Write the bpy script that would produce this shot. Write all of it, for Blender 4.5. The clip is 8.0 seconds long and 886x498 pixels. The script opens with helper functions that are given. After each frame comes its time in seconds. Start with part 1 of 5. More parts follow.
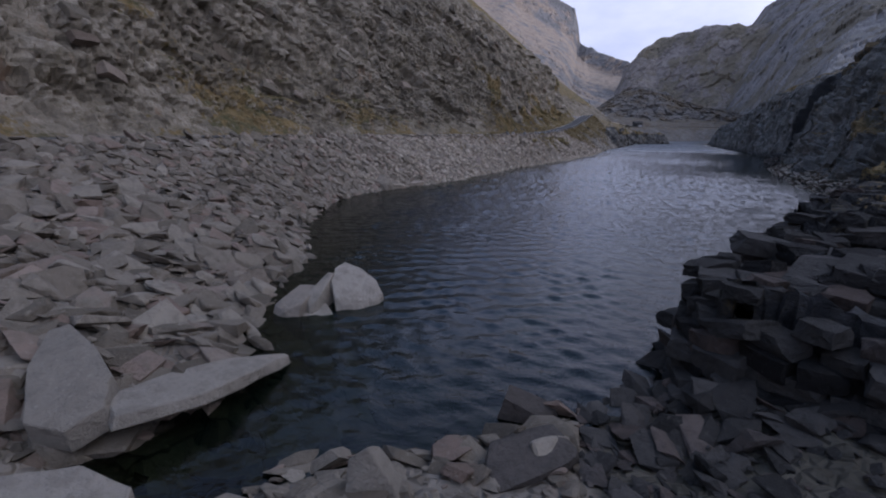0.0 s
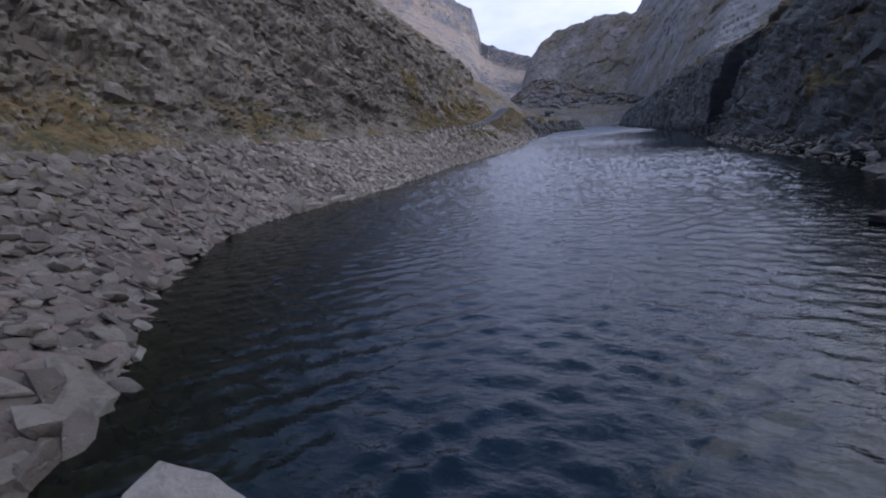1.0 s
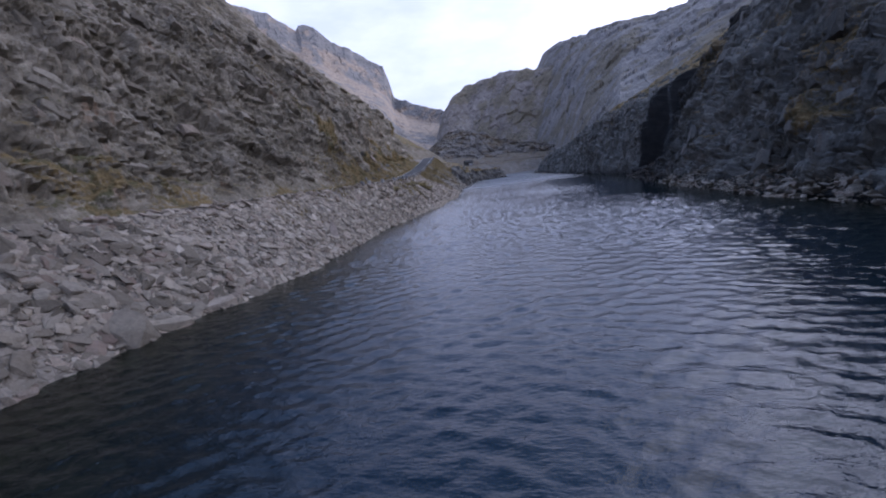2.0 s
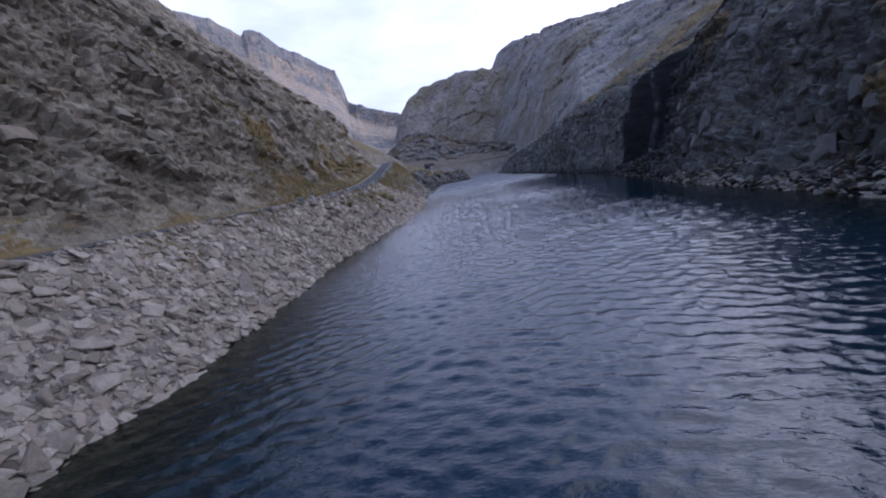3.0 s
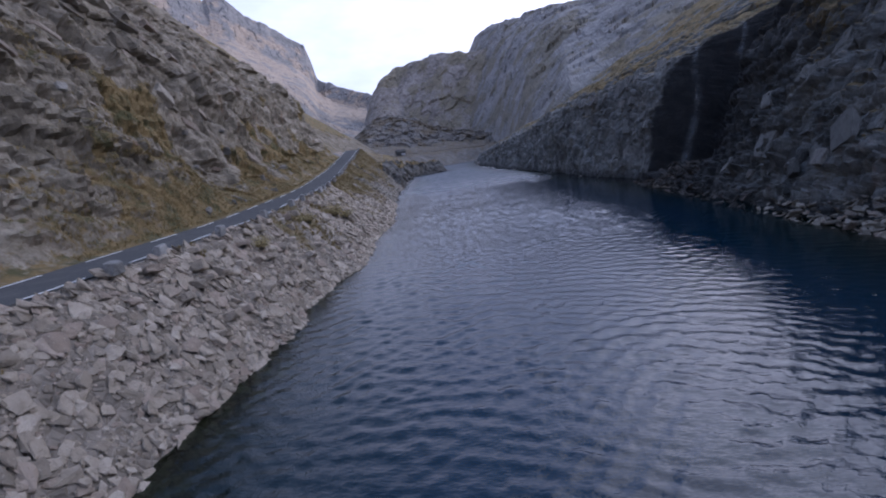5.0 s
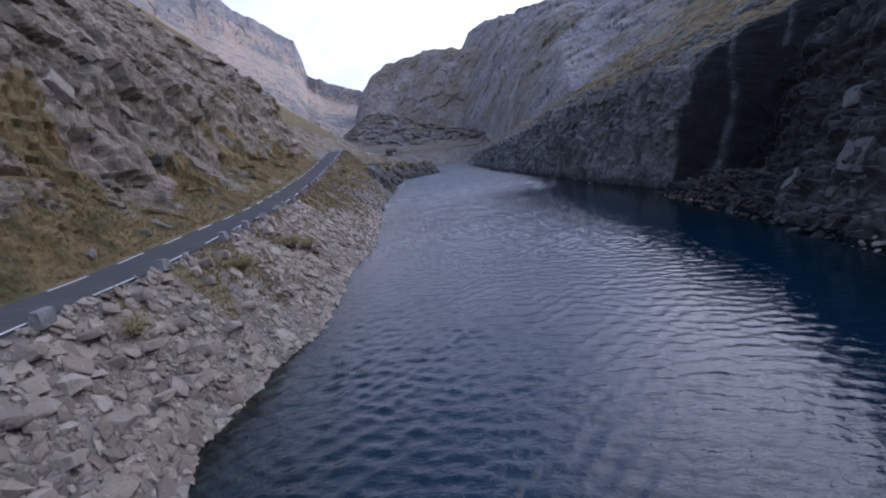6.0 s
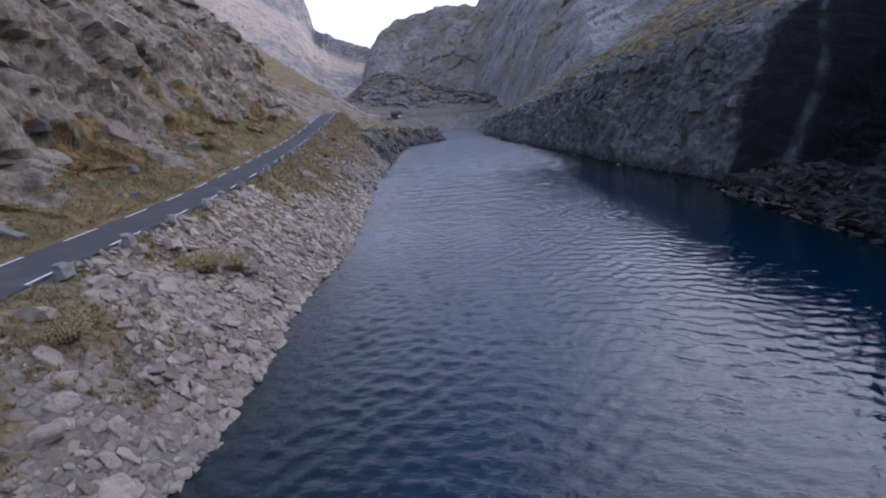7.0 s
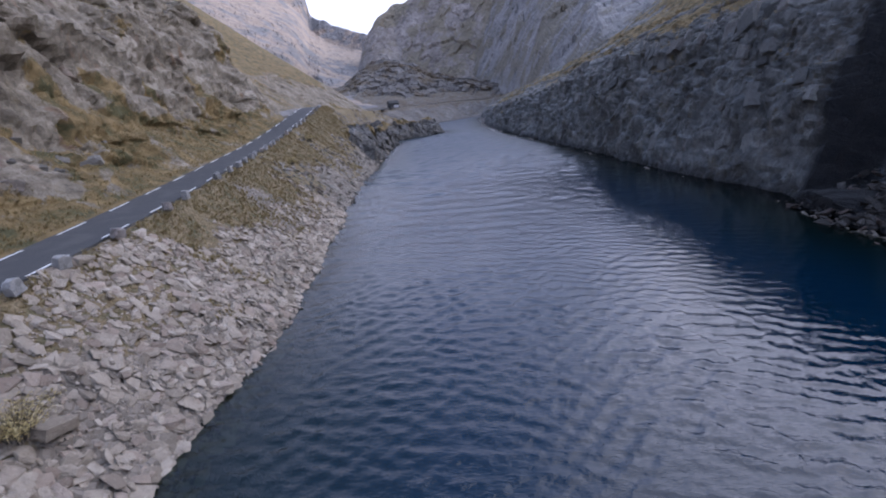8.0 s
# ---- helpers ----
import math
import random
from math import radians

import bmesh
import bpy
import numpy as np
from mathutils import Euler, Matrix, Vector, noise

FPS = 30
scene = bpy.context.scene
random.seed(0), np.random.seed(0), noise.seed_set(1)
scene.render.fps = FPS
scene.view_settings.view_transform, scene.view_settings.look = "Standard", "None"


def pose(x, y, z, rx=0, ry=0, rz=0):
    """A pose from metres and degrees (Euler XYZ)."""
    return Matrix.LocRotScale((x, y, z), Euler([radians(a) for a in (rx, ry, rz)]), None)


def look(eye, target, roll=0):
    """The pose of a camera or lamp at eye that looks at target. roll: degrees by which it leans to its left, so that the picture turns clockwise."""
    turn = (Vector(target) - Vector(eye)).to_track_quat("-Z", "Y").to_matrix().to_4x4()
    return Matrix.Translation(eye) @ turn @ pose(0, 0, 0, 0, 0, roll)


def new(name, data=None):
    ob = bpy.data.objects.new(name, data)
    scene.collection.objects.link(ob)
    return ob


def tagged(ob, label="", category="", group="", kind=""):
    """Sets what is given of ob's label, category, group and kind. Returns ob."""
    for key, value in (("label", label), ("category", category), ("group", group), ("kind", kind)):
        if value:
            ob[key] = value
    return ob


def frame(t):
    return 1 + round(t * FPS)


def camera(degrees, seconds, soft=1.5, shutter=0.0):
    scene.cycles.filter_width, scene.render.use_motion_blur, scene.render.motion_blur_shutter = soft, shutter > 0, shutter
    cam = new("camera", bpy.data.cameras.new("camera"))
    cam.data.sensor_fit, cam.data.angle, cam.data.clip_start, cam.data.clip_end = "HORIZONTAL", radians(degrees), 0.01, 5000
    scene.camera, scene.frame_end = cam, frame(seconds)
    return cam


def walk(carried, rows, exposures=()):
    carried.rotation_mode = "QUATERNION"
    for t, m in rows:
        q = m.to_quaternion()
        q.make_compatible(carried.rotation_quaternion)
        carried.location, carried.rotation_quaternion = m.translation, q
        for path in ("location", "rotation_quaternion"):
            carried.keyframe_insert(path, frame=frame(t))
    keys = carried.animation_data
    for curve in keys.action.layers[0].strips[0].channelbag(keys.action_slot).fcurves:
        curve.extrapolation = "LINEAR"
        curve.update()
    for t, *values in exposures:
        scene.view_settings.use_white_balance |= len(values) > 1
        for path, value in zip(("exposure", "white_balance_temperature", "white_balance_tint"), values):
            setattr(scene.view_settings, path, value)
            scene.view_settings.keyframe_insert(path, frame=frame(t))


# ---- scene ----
cam = camera(86.3, 8.0, soft=2.0)
PATH = [
    (0, (1.135, -2.201, 6.99), (1.077, -0.264, 6.497), 0.9),
    (0.5, (0.283, 4.142, 6.57), (0.31, 6.081, 6.081), -5.7),
    (1, (0.044, 10.661, 5.733), (0.278, 12.588, 5.253), -4.9),
    (1.5, (0.137, 18.577, 5.41), (0.57, 20.495, 5.044), -1.8),
    (2, (0.796, 27.479, 6.203), (1.369, 29.37, 5.893), -6.9),
    (2.2, (1.475, 30.73, 6.413), (2.085, 32.61, 6.108), -8.6),
    (3.3, (6.738, 48.425, 7.277), (7.486, 50.25, 6.95), -8.8),
    (3.5, (7.508, 51.186, 7.644), (8.273, 53.004, 7.308), -8.5),
    (4, (9.887, 57.703, 8.402), (10.673, 59.506, 8.036), -7.6),
    (4.5, (12.52, 64.138, 9.015), (13.329, 65.926, 8.632), -7.1),
    (5.8, (20.495, 80.046, 10.786), (21.346, 81.808, 10.375), -6.4),
    (6, (21.835, 82.741, 10.939), (22.691, 84.502, 10.529), -6.5),
    (6.5, (25.491, 89.313, 11.47), (26.336, 91.059, 10.983), -6.3),
    (7, (29.389, 95.641, 11.925), (30.2, 97.384, 11.375), -4.4),
    (7.5, (33.081, 102.0, 12.33), (33.885, 103.738, 11.754), -4.8),
    (8, (37.464, 109.05, 12.969), (38.259, 110.786, 12.373), -5.0),
]
EXPO = [(0.0, -0.1, 5800, 12), (0.5, 0.02, 5740, 11), (1.0, 0.13, 5660, 12), (1.5, 0.22, 5600, 13), (2.0, 0.27, 5570, 14), (4.5, 0.34, 5570, 14), (6.0, 0.45, 5620, 14), (7.0, 0.6, 5720, 14), (8.0, 0.8, 5780, 14)]
walk(cam, [(t, look(eye, target, roll)) for t, eye, target, roll in PATH], EXPO)

# ---- world and light ----
SUN_EL, SUN_AZ = 38.0, 98.0   # degrees; azimuth clockwise from +y
world = bpy.data.worlds.new("sky")
scene.world = world
world.use_nodes = True


def build_world():
    nt = world.node_tree
    nt.nodes.clear()
    out = nt.nodes.new("ShaderNodeOutputWorld")
    sky = nt.nodes.new("ShaderNodeTexSky")
    sky.sky_type = "NISHITA"
    sky.sun_disc = False
    sky.sun_elevation, sky.sun_rotation = radians(SUN_EL), radians(SUN_AZ)
    sky.dust_density, sky.air_density = 5.0, 1.0
    b1 = nt.nodes.new("ShaderNodeBackground")
    b1.inputs[1].default_value = 0.085
    nt.links.new(sky.outputs[0], b1.inputs[0])
    # broken cloud cover
    co = nt.nodes.new("ShaderNodeTexCoord")
    mp = nt.nodes.new("ShaderNodeMapping")
    mp.inputs["Scale"].default_value = (1.0, 1.0, 2.6)
    nz = nt.nodes.new("ShaderNodeTexNoise")
    nz.inputs["Scale"].default_value = 3.2
    nz.inputs["Detail"].default_value = 7
    nz.inputs["Roughness"].default_value = 0.55
    rp = nt.nodes.new("ShaderNodeValToRGB")
    rp.color_ramp.elements[0].position, rp.color_ramp.elements[0].color = 0.36, (0.64, 0.66, 0.86, 1)
    rp.color_ramp.elements[1].position, rp.color_ramp.elements[1].color = 0.64, (0.92, 0.90, 1.06, 1)
    b2 = nt.nodes.new("ShaderNodeBackground")
    # bright cloud low over the valley, a thinner and bluer gap overhead
    sep = nt.nodes.new("ShaderNodeSeparateXYZ")
    nt.links.new(co.outputs["Generated"], sep.inputs[0])
    mr = nt.nodes.new("ShaderNodeMapRange")
    for k, v in zip(range(1, 5), (0.40, 0.74, CLOUD, CLOUD * ZENITH)):
        mr.inputs[k].default_value = v
    nt.links.new(sep.outputs[2], mr.inputs[0])
    # the cloud glows round the hidden sun
    dot = nt.nodes.new("ShaderNodeVectorMath")
    dot.operation = "DOT_PRODUCT"
    nt.links.new(co.outputs["Generated"], dot.inputs[0])
    dot.inputs[1].default_value = (math.sin(radians(SUN_AZ)) * math.cos(radians(SUN_EL)), math.cos(radians(SUN_AZ)) * math.cos(radians(SUN_EL)), math.sin(radians(SUN_EL)))
    near = nt.nodes.new("ShaderNodeMapRange")
    near.interpolation_type = "SMOOTHERSTEP"
    for k, v in zip(range(1, 5), (0.3, 1.0, 1.0, GLOW)):
        near.inputs[k].default_value = v
    nt.links.new(dot.outputs["Value"], near.inputs[0])
    both = nt.nodes.new("ShaderNodeMath")
    both.operation = "MULTIPLY"
    nt.links.new(mr.outputs[0], both.inputs[0])
    nt.links.new(near.outputs[0], both.inputs[1])
    nt.links.new(both.outputs[0], b2.inputs[1])
    nt.links.new(co.outputs["Generated"], mp.inputs[0])
    nt.links.new(mp.outputs[0], nz.inputs["Vector"])
    nt.links.new(nz.outputs[0], rp.inputs[0])
    gap = nt.nodes.new("ShaderNodeMapRange")
    for k, v in zip(range(1, 5), (0.34, 0.72, 0.0, 0.9)):
        gap.inputs[k].default_value = v
    nt.links.new(sep.outputs[2], gap.inputs[0])
    tint = nt.nodes.new("ShaderNodeMix")
    tint.data_type = "RGBA"
    nt.links.new(gap.outputs[0], tint.inputs[0])
    nt.links.new(rp.outputs[0], tint.inputs[6])
    tint.inputs[7].default_value = (0.44, 0.66, 1.12, 1)
    nt.links.new(tint.outputs[2], b2.inputs[0])
    mix = nt.nodes.new("ShaderNodeMixShader")
    mix.inputs[0].default_value = 0.84
    nt.links.new(b1.outputs[0], mix.inputs[1])
    nt.links.new(b2.outputs[0], mix.inputs[2])
    nt.links.new(mix.outputs[0], out.inputs[0])


CLOUD, ZENITH, GLOW = 1.25, 0.37, 1.75
build_world()
sun = new("sun", bpy.data.lights.new("sun", "SUN"))
sun.data.energy, sun.data.angle, sun.data.color = 1.6, radians(86), (1.0, 0.87, 0.74)
_a, _e = radians(SUN_AZ), radians(SUN_EL)
sun.matrix_world = look((0, 0, 300), (-math.sin(_a) * math.cos(_e) * 10, -math.cos(_a) * math.cos(_e) * 10, 300 - 10 * math.sin(_e)))

# ---- small tools ----


def hash01(*c):
    """A random number in 0..1 for each integer cell."""
    h = np.zeros(c[0].shape, np.uint64)
    for i, v in enumerate(c):
        h = (h ^ (v.astype(np.int64) + 9176 * (i + 1)).astype(np.uint64)) * np.uint64(0x9E3779B97F4A7C15)
        h ^= h >> np.uint64(29)
        h = h * np.uint64(0xBF58476D1CE4E5B9)
        h ^= h >> np.uint64(32)
    return (h >> np.uint64(11)).astype(np.float64) / float(1 << 53)


def vnoise(x, y, z):
    """Smooth value noise, -1..1."""
    xi, yi, zi = np.floor(x), np.floor(y), np.floor(z)
    fx, fy, fz = x - xi, y - yi, z - zi
    fx, fy, fz = (f * f * (3 - 2 * f) for f in (fx, fy, fz))
    r = 0
    for a in (0, 1):
        for b in (0, 1):
            for c in (0, 1):
                w = (fx if a else 1 - fx) * (fy if b else 1 - fy) * (fz if c else 1 - fz)
                r = r + w * hash01(xi + a, yi + b, zi + c)
    return r * 2 - 1


def fbm(x, y, z, octaves=4, gain=0.5):
    r, a = 0, 1.0
    for i in range(octaves):
        r = r + a * vnoise(x * 2 ** i + 17 * i, y * 2 ** i - 9 * i, z * 2 ** i + 5 * i)
        a *= gain
    return r


def blocks(x, y, z, dip=0.25, lean=0.15):
    """Stepped relief of jointed, layered rock, about -1..1; unit cells one metre long."""
    wx = x + 0.35 * vnoise(x * 0.6, y * 0.6, z * 0.6)
    wz = z + dip * (x + y) + 0.3 * vnoise(x * 0.5 + 40, y * 0.5, z * 0.5)
    wy = y + lean * z + 0.35 * vnoise(x * 0.6, y * 0.6 + 70, z * 0.6)
    layer = np.floor(wz * 1.9)
    off = hash01(layer, layer * 0 + 3)
    cx, cy = np.floor(wx * 0.75 + off * 5), np.floor(wy * 0.75 + off * 9)
    return 2 * hash01(cx, cy, layer) - 1


def facets(x, y, z, seed=0):
    """Relief of broken rock: each cell of a random foam is a tilted plane; about -1..1."""
    xi, yi, zi = np.floor(x), np.floor(y), np.floor(z)
    best, val = np.full(len(x), 9.0), np.zeros(len(x))
    for a in (-1, 0, 1):
        for b in (-1, 0, 1):
            for c in (-1, 0, 1):
                cx, cy, cz = xi + a, yi + b, zi + c
                h = hash01(cx, cy, cz + seed * 131)
                dx, dy, dz = cx + 0.15 + 0.7 * h - x, cy + 0.15 + 0.7 * ((h * 131.7) % 1) - y, cz + 0.15 + 0.7 * ((h * 977.3) % 1) - z
                q = dx * dx + dy * dy + dz * dz
                k = q < best
                plane = 2 * ((h * 57.1) % 1) - 1 + 1.3 * (((h * 311.9) % 1 - 0.5) * dx + ((h * 613.3) % 1 - 0.5) * dy + ((h * 733.7) % 1 - 0.8) * dz)
                best = np.where(k, q, best)
                val = np.where(k, plane, val)
    return val


def mesh_from(name, verts, faces, smooth=False):
    """A mesh from arrays: verts (n, 3), faces (m, 3) or (m, 4)."""
    me = bpy.data.meshes.new(name)
    verts, faces = np.asarray(verts, np.float32), np.asarray(faces, np.int32)
    k = faces.shape[1]
    me.vertices.add(len(verts))
    me.vertices.foreach_set("co", verts.ravel())
    me.loops.add(faces.size)
    me.loops.foreach_set("vertex_index", faces.ravel())
    me.polygons.add(len(faces))
    me.polygons.foreach_set("loop_start", np.arange(0, faces.size, k, dtype=np.int32))
    me.polygons.foreach_set("use_smooth", np.full(len(faces), smooth))
    me.update(calc_edges=True)
    me.validate()
    return me


def grid_faces(rows, cols, keep=None):
    i = np.arange(rows * cols).reshape(rows, cols)
    q = np.stack([i[:-1, :-1], i[:-1, 1:], i[1:, 1:], i[1:, :-1]], -1).reshape(-1, 4)
    if keep is not None:
        k = keep.reshape(rows, cols)
        k = k[:-1, :-1] & k[:-1, 1:] & k[1:, 1:] & k[1:, :-1]
        q = q[k.ravel()]
    return q


def compact(verts, faces):
    used = np.unique(faces)
    back = np.full(len(verts), -1)
    back[used] = np.arange(len(used))
    return verts[used], back[faces], used


def attribute(me, name, values):
    at = me.attributes.new(name, "FLOAT", "POINT")
    at.data.foreach_set("value", np.asarray(values, np.float32))


def part(name, me, material, parent=None, label=""):
    """Links a mesh (or bmesh) as one object, under a thing or a part."""
    if isinstance(me, bmesh.types.BMesh):
        bm, me = me, bpy.data.meshes.new(name)
        for f in bm.faces:
            f.smooth = True
        bm.to_mesh(me)
        bm.free()
        me.set_sharp_from_angle(angle=radians(24))
    if material and not me.materials:
        me.materials.append(material)
    ob = new(name, me)
    if parent:
        ob.parent = parent
    if label:
        ob["label"] = label
    return ob


def spline(points, step):
    """A smooth line through control points (any dimension), at even steps."""
    p = np.asarray(points, float)
    p = np.vstack([2 * p[0] - p[1], p, 2 * p[-1] - p[-2]])
    out = []
    for i in range(1, len(p) - 2):
        a, b, c, d = p[i - 1], p[i], p[i + 1], p[i + 2]
        t = np.linspace(0, 1, 24, endpoint=False)[:, None]
        out.append(0.5 * (2 * b + (c - a) * t + (2 * a - 5 * b + 4 * c - d) * t ** 2 + (3 * b - a - 3 * c + d) * t ** 3))
    out = np.vstack(out + [p[-2:-1]])
    s = np.r_[0, np.cumsum(np.hypot(*np.diff(out[:, :2], axis=0).T))]
    n = max(2, int(s[-1] / step))
    u = np.linspace(0, s[-1], n + 1)
    return u, np.stack([np.interp(u, s, out[:, k]) for k in range(out.shape[1])], -1)


def side(line):
    """The unit normals to the left of a plan line."""
    t = np.gradient(line[:, :2], axis=0)
    t /= np.hypot(t[:, 0], t[:, 1])[:, None]
    return np.stack([-t[:, 1], t[:, 0]], -1)


def distance_to(line, x, y, chunk=40000):
    """Distance from points to a polyline, the index of the nearest stretch, and the side (left +)."""
    a, b = line[:-1, :2], line[1:, :2]
    d = b - a
    l2 = (d ** 2).sum(1)
    dist, idx, sgn = np.empty(len(x)), np.empty(len(x), int), np.empty(len(x))
    for k in range(0, len(x), chunk):
        px, py = x[k:k + chunk, None] - a[:, 0], y[k:k + chunk, None] - a[:, 1]
        t = np.clip((px * d[:, 0] + py * d[:, 1]) / l2, 0, 1)
        q = (px - t * d[:, 0]) ** 2 + (py - t * d[:, 1]) ** 2
        j = q.argmin(1)
        r = np.arange(len(j))
        dist[k:k + chunk], idx[k:k + chunk] = np.sqrt(q[r, j]), j
        sgn[k:k + chunk] = np.sign(d[j, 0] * py[r, j] - d[j, 1] * px[r, j])
    return dist, idx, sgn


def inside(poly, x, y):
    r = np.zeros(len(x), bool)
    for (x0, y0), (x1, y1) in zip(poly, np.roll(poly, -1, 0)):
        if y0 != y1:
            r ^= ((y0 > y) != (y1 > y)) & (x < (x1 - x0) * (y - y0) / (y1 - y0) + x0)
    return r


# ---- materials ----


class Nodes:
    def __init__(self, name):
        self.m = bpy.data.materials.new(name)
        self.m.use_nodes = True
        self.t = self.m.node_tree
        self.b = self.t.nodes["Principled BSDF"]
        self.co = self.t.nodes.new("ShaderNodeTexCoord").outputs["Object"]

    def add(self, kind, **inputs):
        n = self.t.nodes.new(kind)
        for k, v in inputs.items():
            self.put(n.inputs[k.replace("_", " ")], v)
        return n

    def put(self, socket, v):
        if isinstance(v, bpy.types.NodeSocket):
            self.t.links.new(v, socket)
        else:
            socket.default_value = v

    def mapped(self, scale=(1, 1, 1), rot=(0, 0, 0), src=None):
        n = self.add("ShaderNodeMapping")
        n.vector_type = "TEXTURE"      # turned first, then scaled
        n.inputs["Scale"].default_value, n.inputs["Rotation"].default_value = [1 / q for q in scale], [radians(r) for r in rot]
        self.put(n.inputs[0], src or self.co)
        return n.outputs[0]

    def noise(self, scale, detail=4, rough=0.55, vec=None):
        n = self.add("ShaderNodeTexNoise", Scale=scale, Detail=detail, Roughness=rough)
        self.put(n.inputs["Vector"], vec or self.co)
        return n.outputs[0]

    def cells(self, scale, vec=None, feature="F1", out="Distance", randomness=1.0):
        n = self.add("ShaderNodeTexVoronoi", Scale=scale, Randomness=randomness)
        n.feature = feature
        self.put(n.inputs["Vector"], vec or self.co)
        if out == "Color":
            bw = self.add("ShaderNodeRGBToBW", Color=n.outputs[out])
            return bw.outputs[0]
        return n.outputs[out]

    def ramp(self, v, *stops):
        n = self.add("ShaderNodeValToRGB")
        e = n.color_ramp.elements
        while len(e) < len(stops):
            e.new(0.5)
        for k, (p, c) in zip(e, stops):
            k.position, k.color = p, (*c, 1) if len(c) == 3 else c
        self.put(n.inputs[0], v)
        return n.outputs[0]

    def level(self, v, lo, hi, a=0.0, b=1.0):
        n = self.add("ShaderNodeMapRange")
        n.interpolation_type = "SMOOTHSTEP"
        for k, q in zip(range(5), (v, lo, hi, a, b)):
            self.put(n.inputs[k], q)
        return n.outputs[0]

    def math(self, op, a, b=0.0):
        n = self.add("ShaderNodeMath")
        n.operation = op
        self.put(n.inputs[0], a)
        self.put(n.inputs[1], b)
        return n.outputs[0]

    def mix(self, f, a, b, mode="MIX"):
        n = self.add("ShaderNodeMix")
        n.data_type, n.blend_type = "RGBA", mode
        self.put(n.inputs[0], f)
        for s, v in ((n.inputs[6], a), (n.inputs[7], b)):
            self.put(s, (*v, 1) if isinstance(v, tuple) and len(v) == 3 else v)
        return n.outputs[2]

    def attr(self, name):
        n = self.add("ShaderNodeAttribute")
        n.attribute_name = name
        return n.outputs["Fac"]

    def up(self):
        g = self.add("ShaderNodeNewGeometry")
        s = self.add("ShaderNodeSeparateXYZ")
        self.put(s.inputs[0], g.outputs["Normal"])
        return s.outputs[2]

    def island(self):
        return self.add("ShaderNodeNewGeometry").outputs["Random Per Island"]

    def object_random(self):
        return self.add("ShaderNodeObjectInfo").outputs["Random"]

    def bump(self, h, dist, strength=1.0, under=None):
        n = self.add("ShaderNodeBump", Strength=strength, Distance=dist, Height=h)
        if under:
            self.put(n.inputs["Normal"], under)
        return n.outputs[0]

    def done(self, color, rough=0.85, normal=None, spec=0.3):
        self.put(self.b.inputs["Base Color"], (*color, 1) if isinstance(color, tuple) else color)
        self.put(self.b.inputs["Roughness"], rough)
        self.put(self.b.inputs["Specular IOR Level"], spec)
        if normal:
            self.put(self.b.inputs["Normal"], normal)
        return self.m


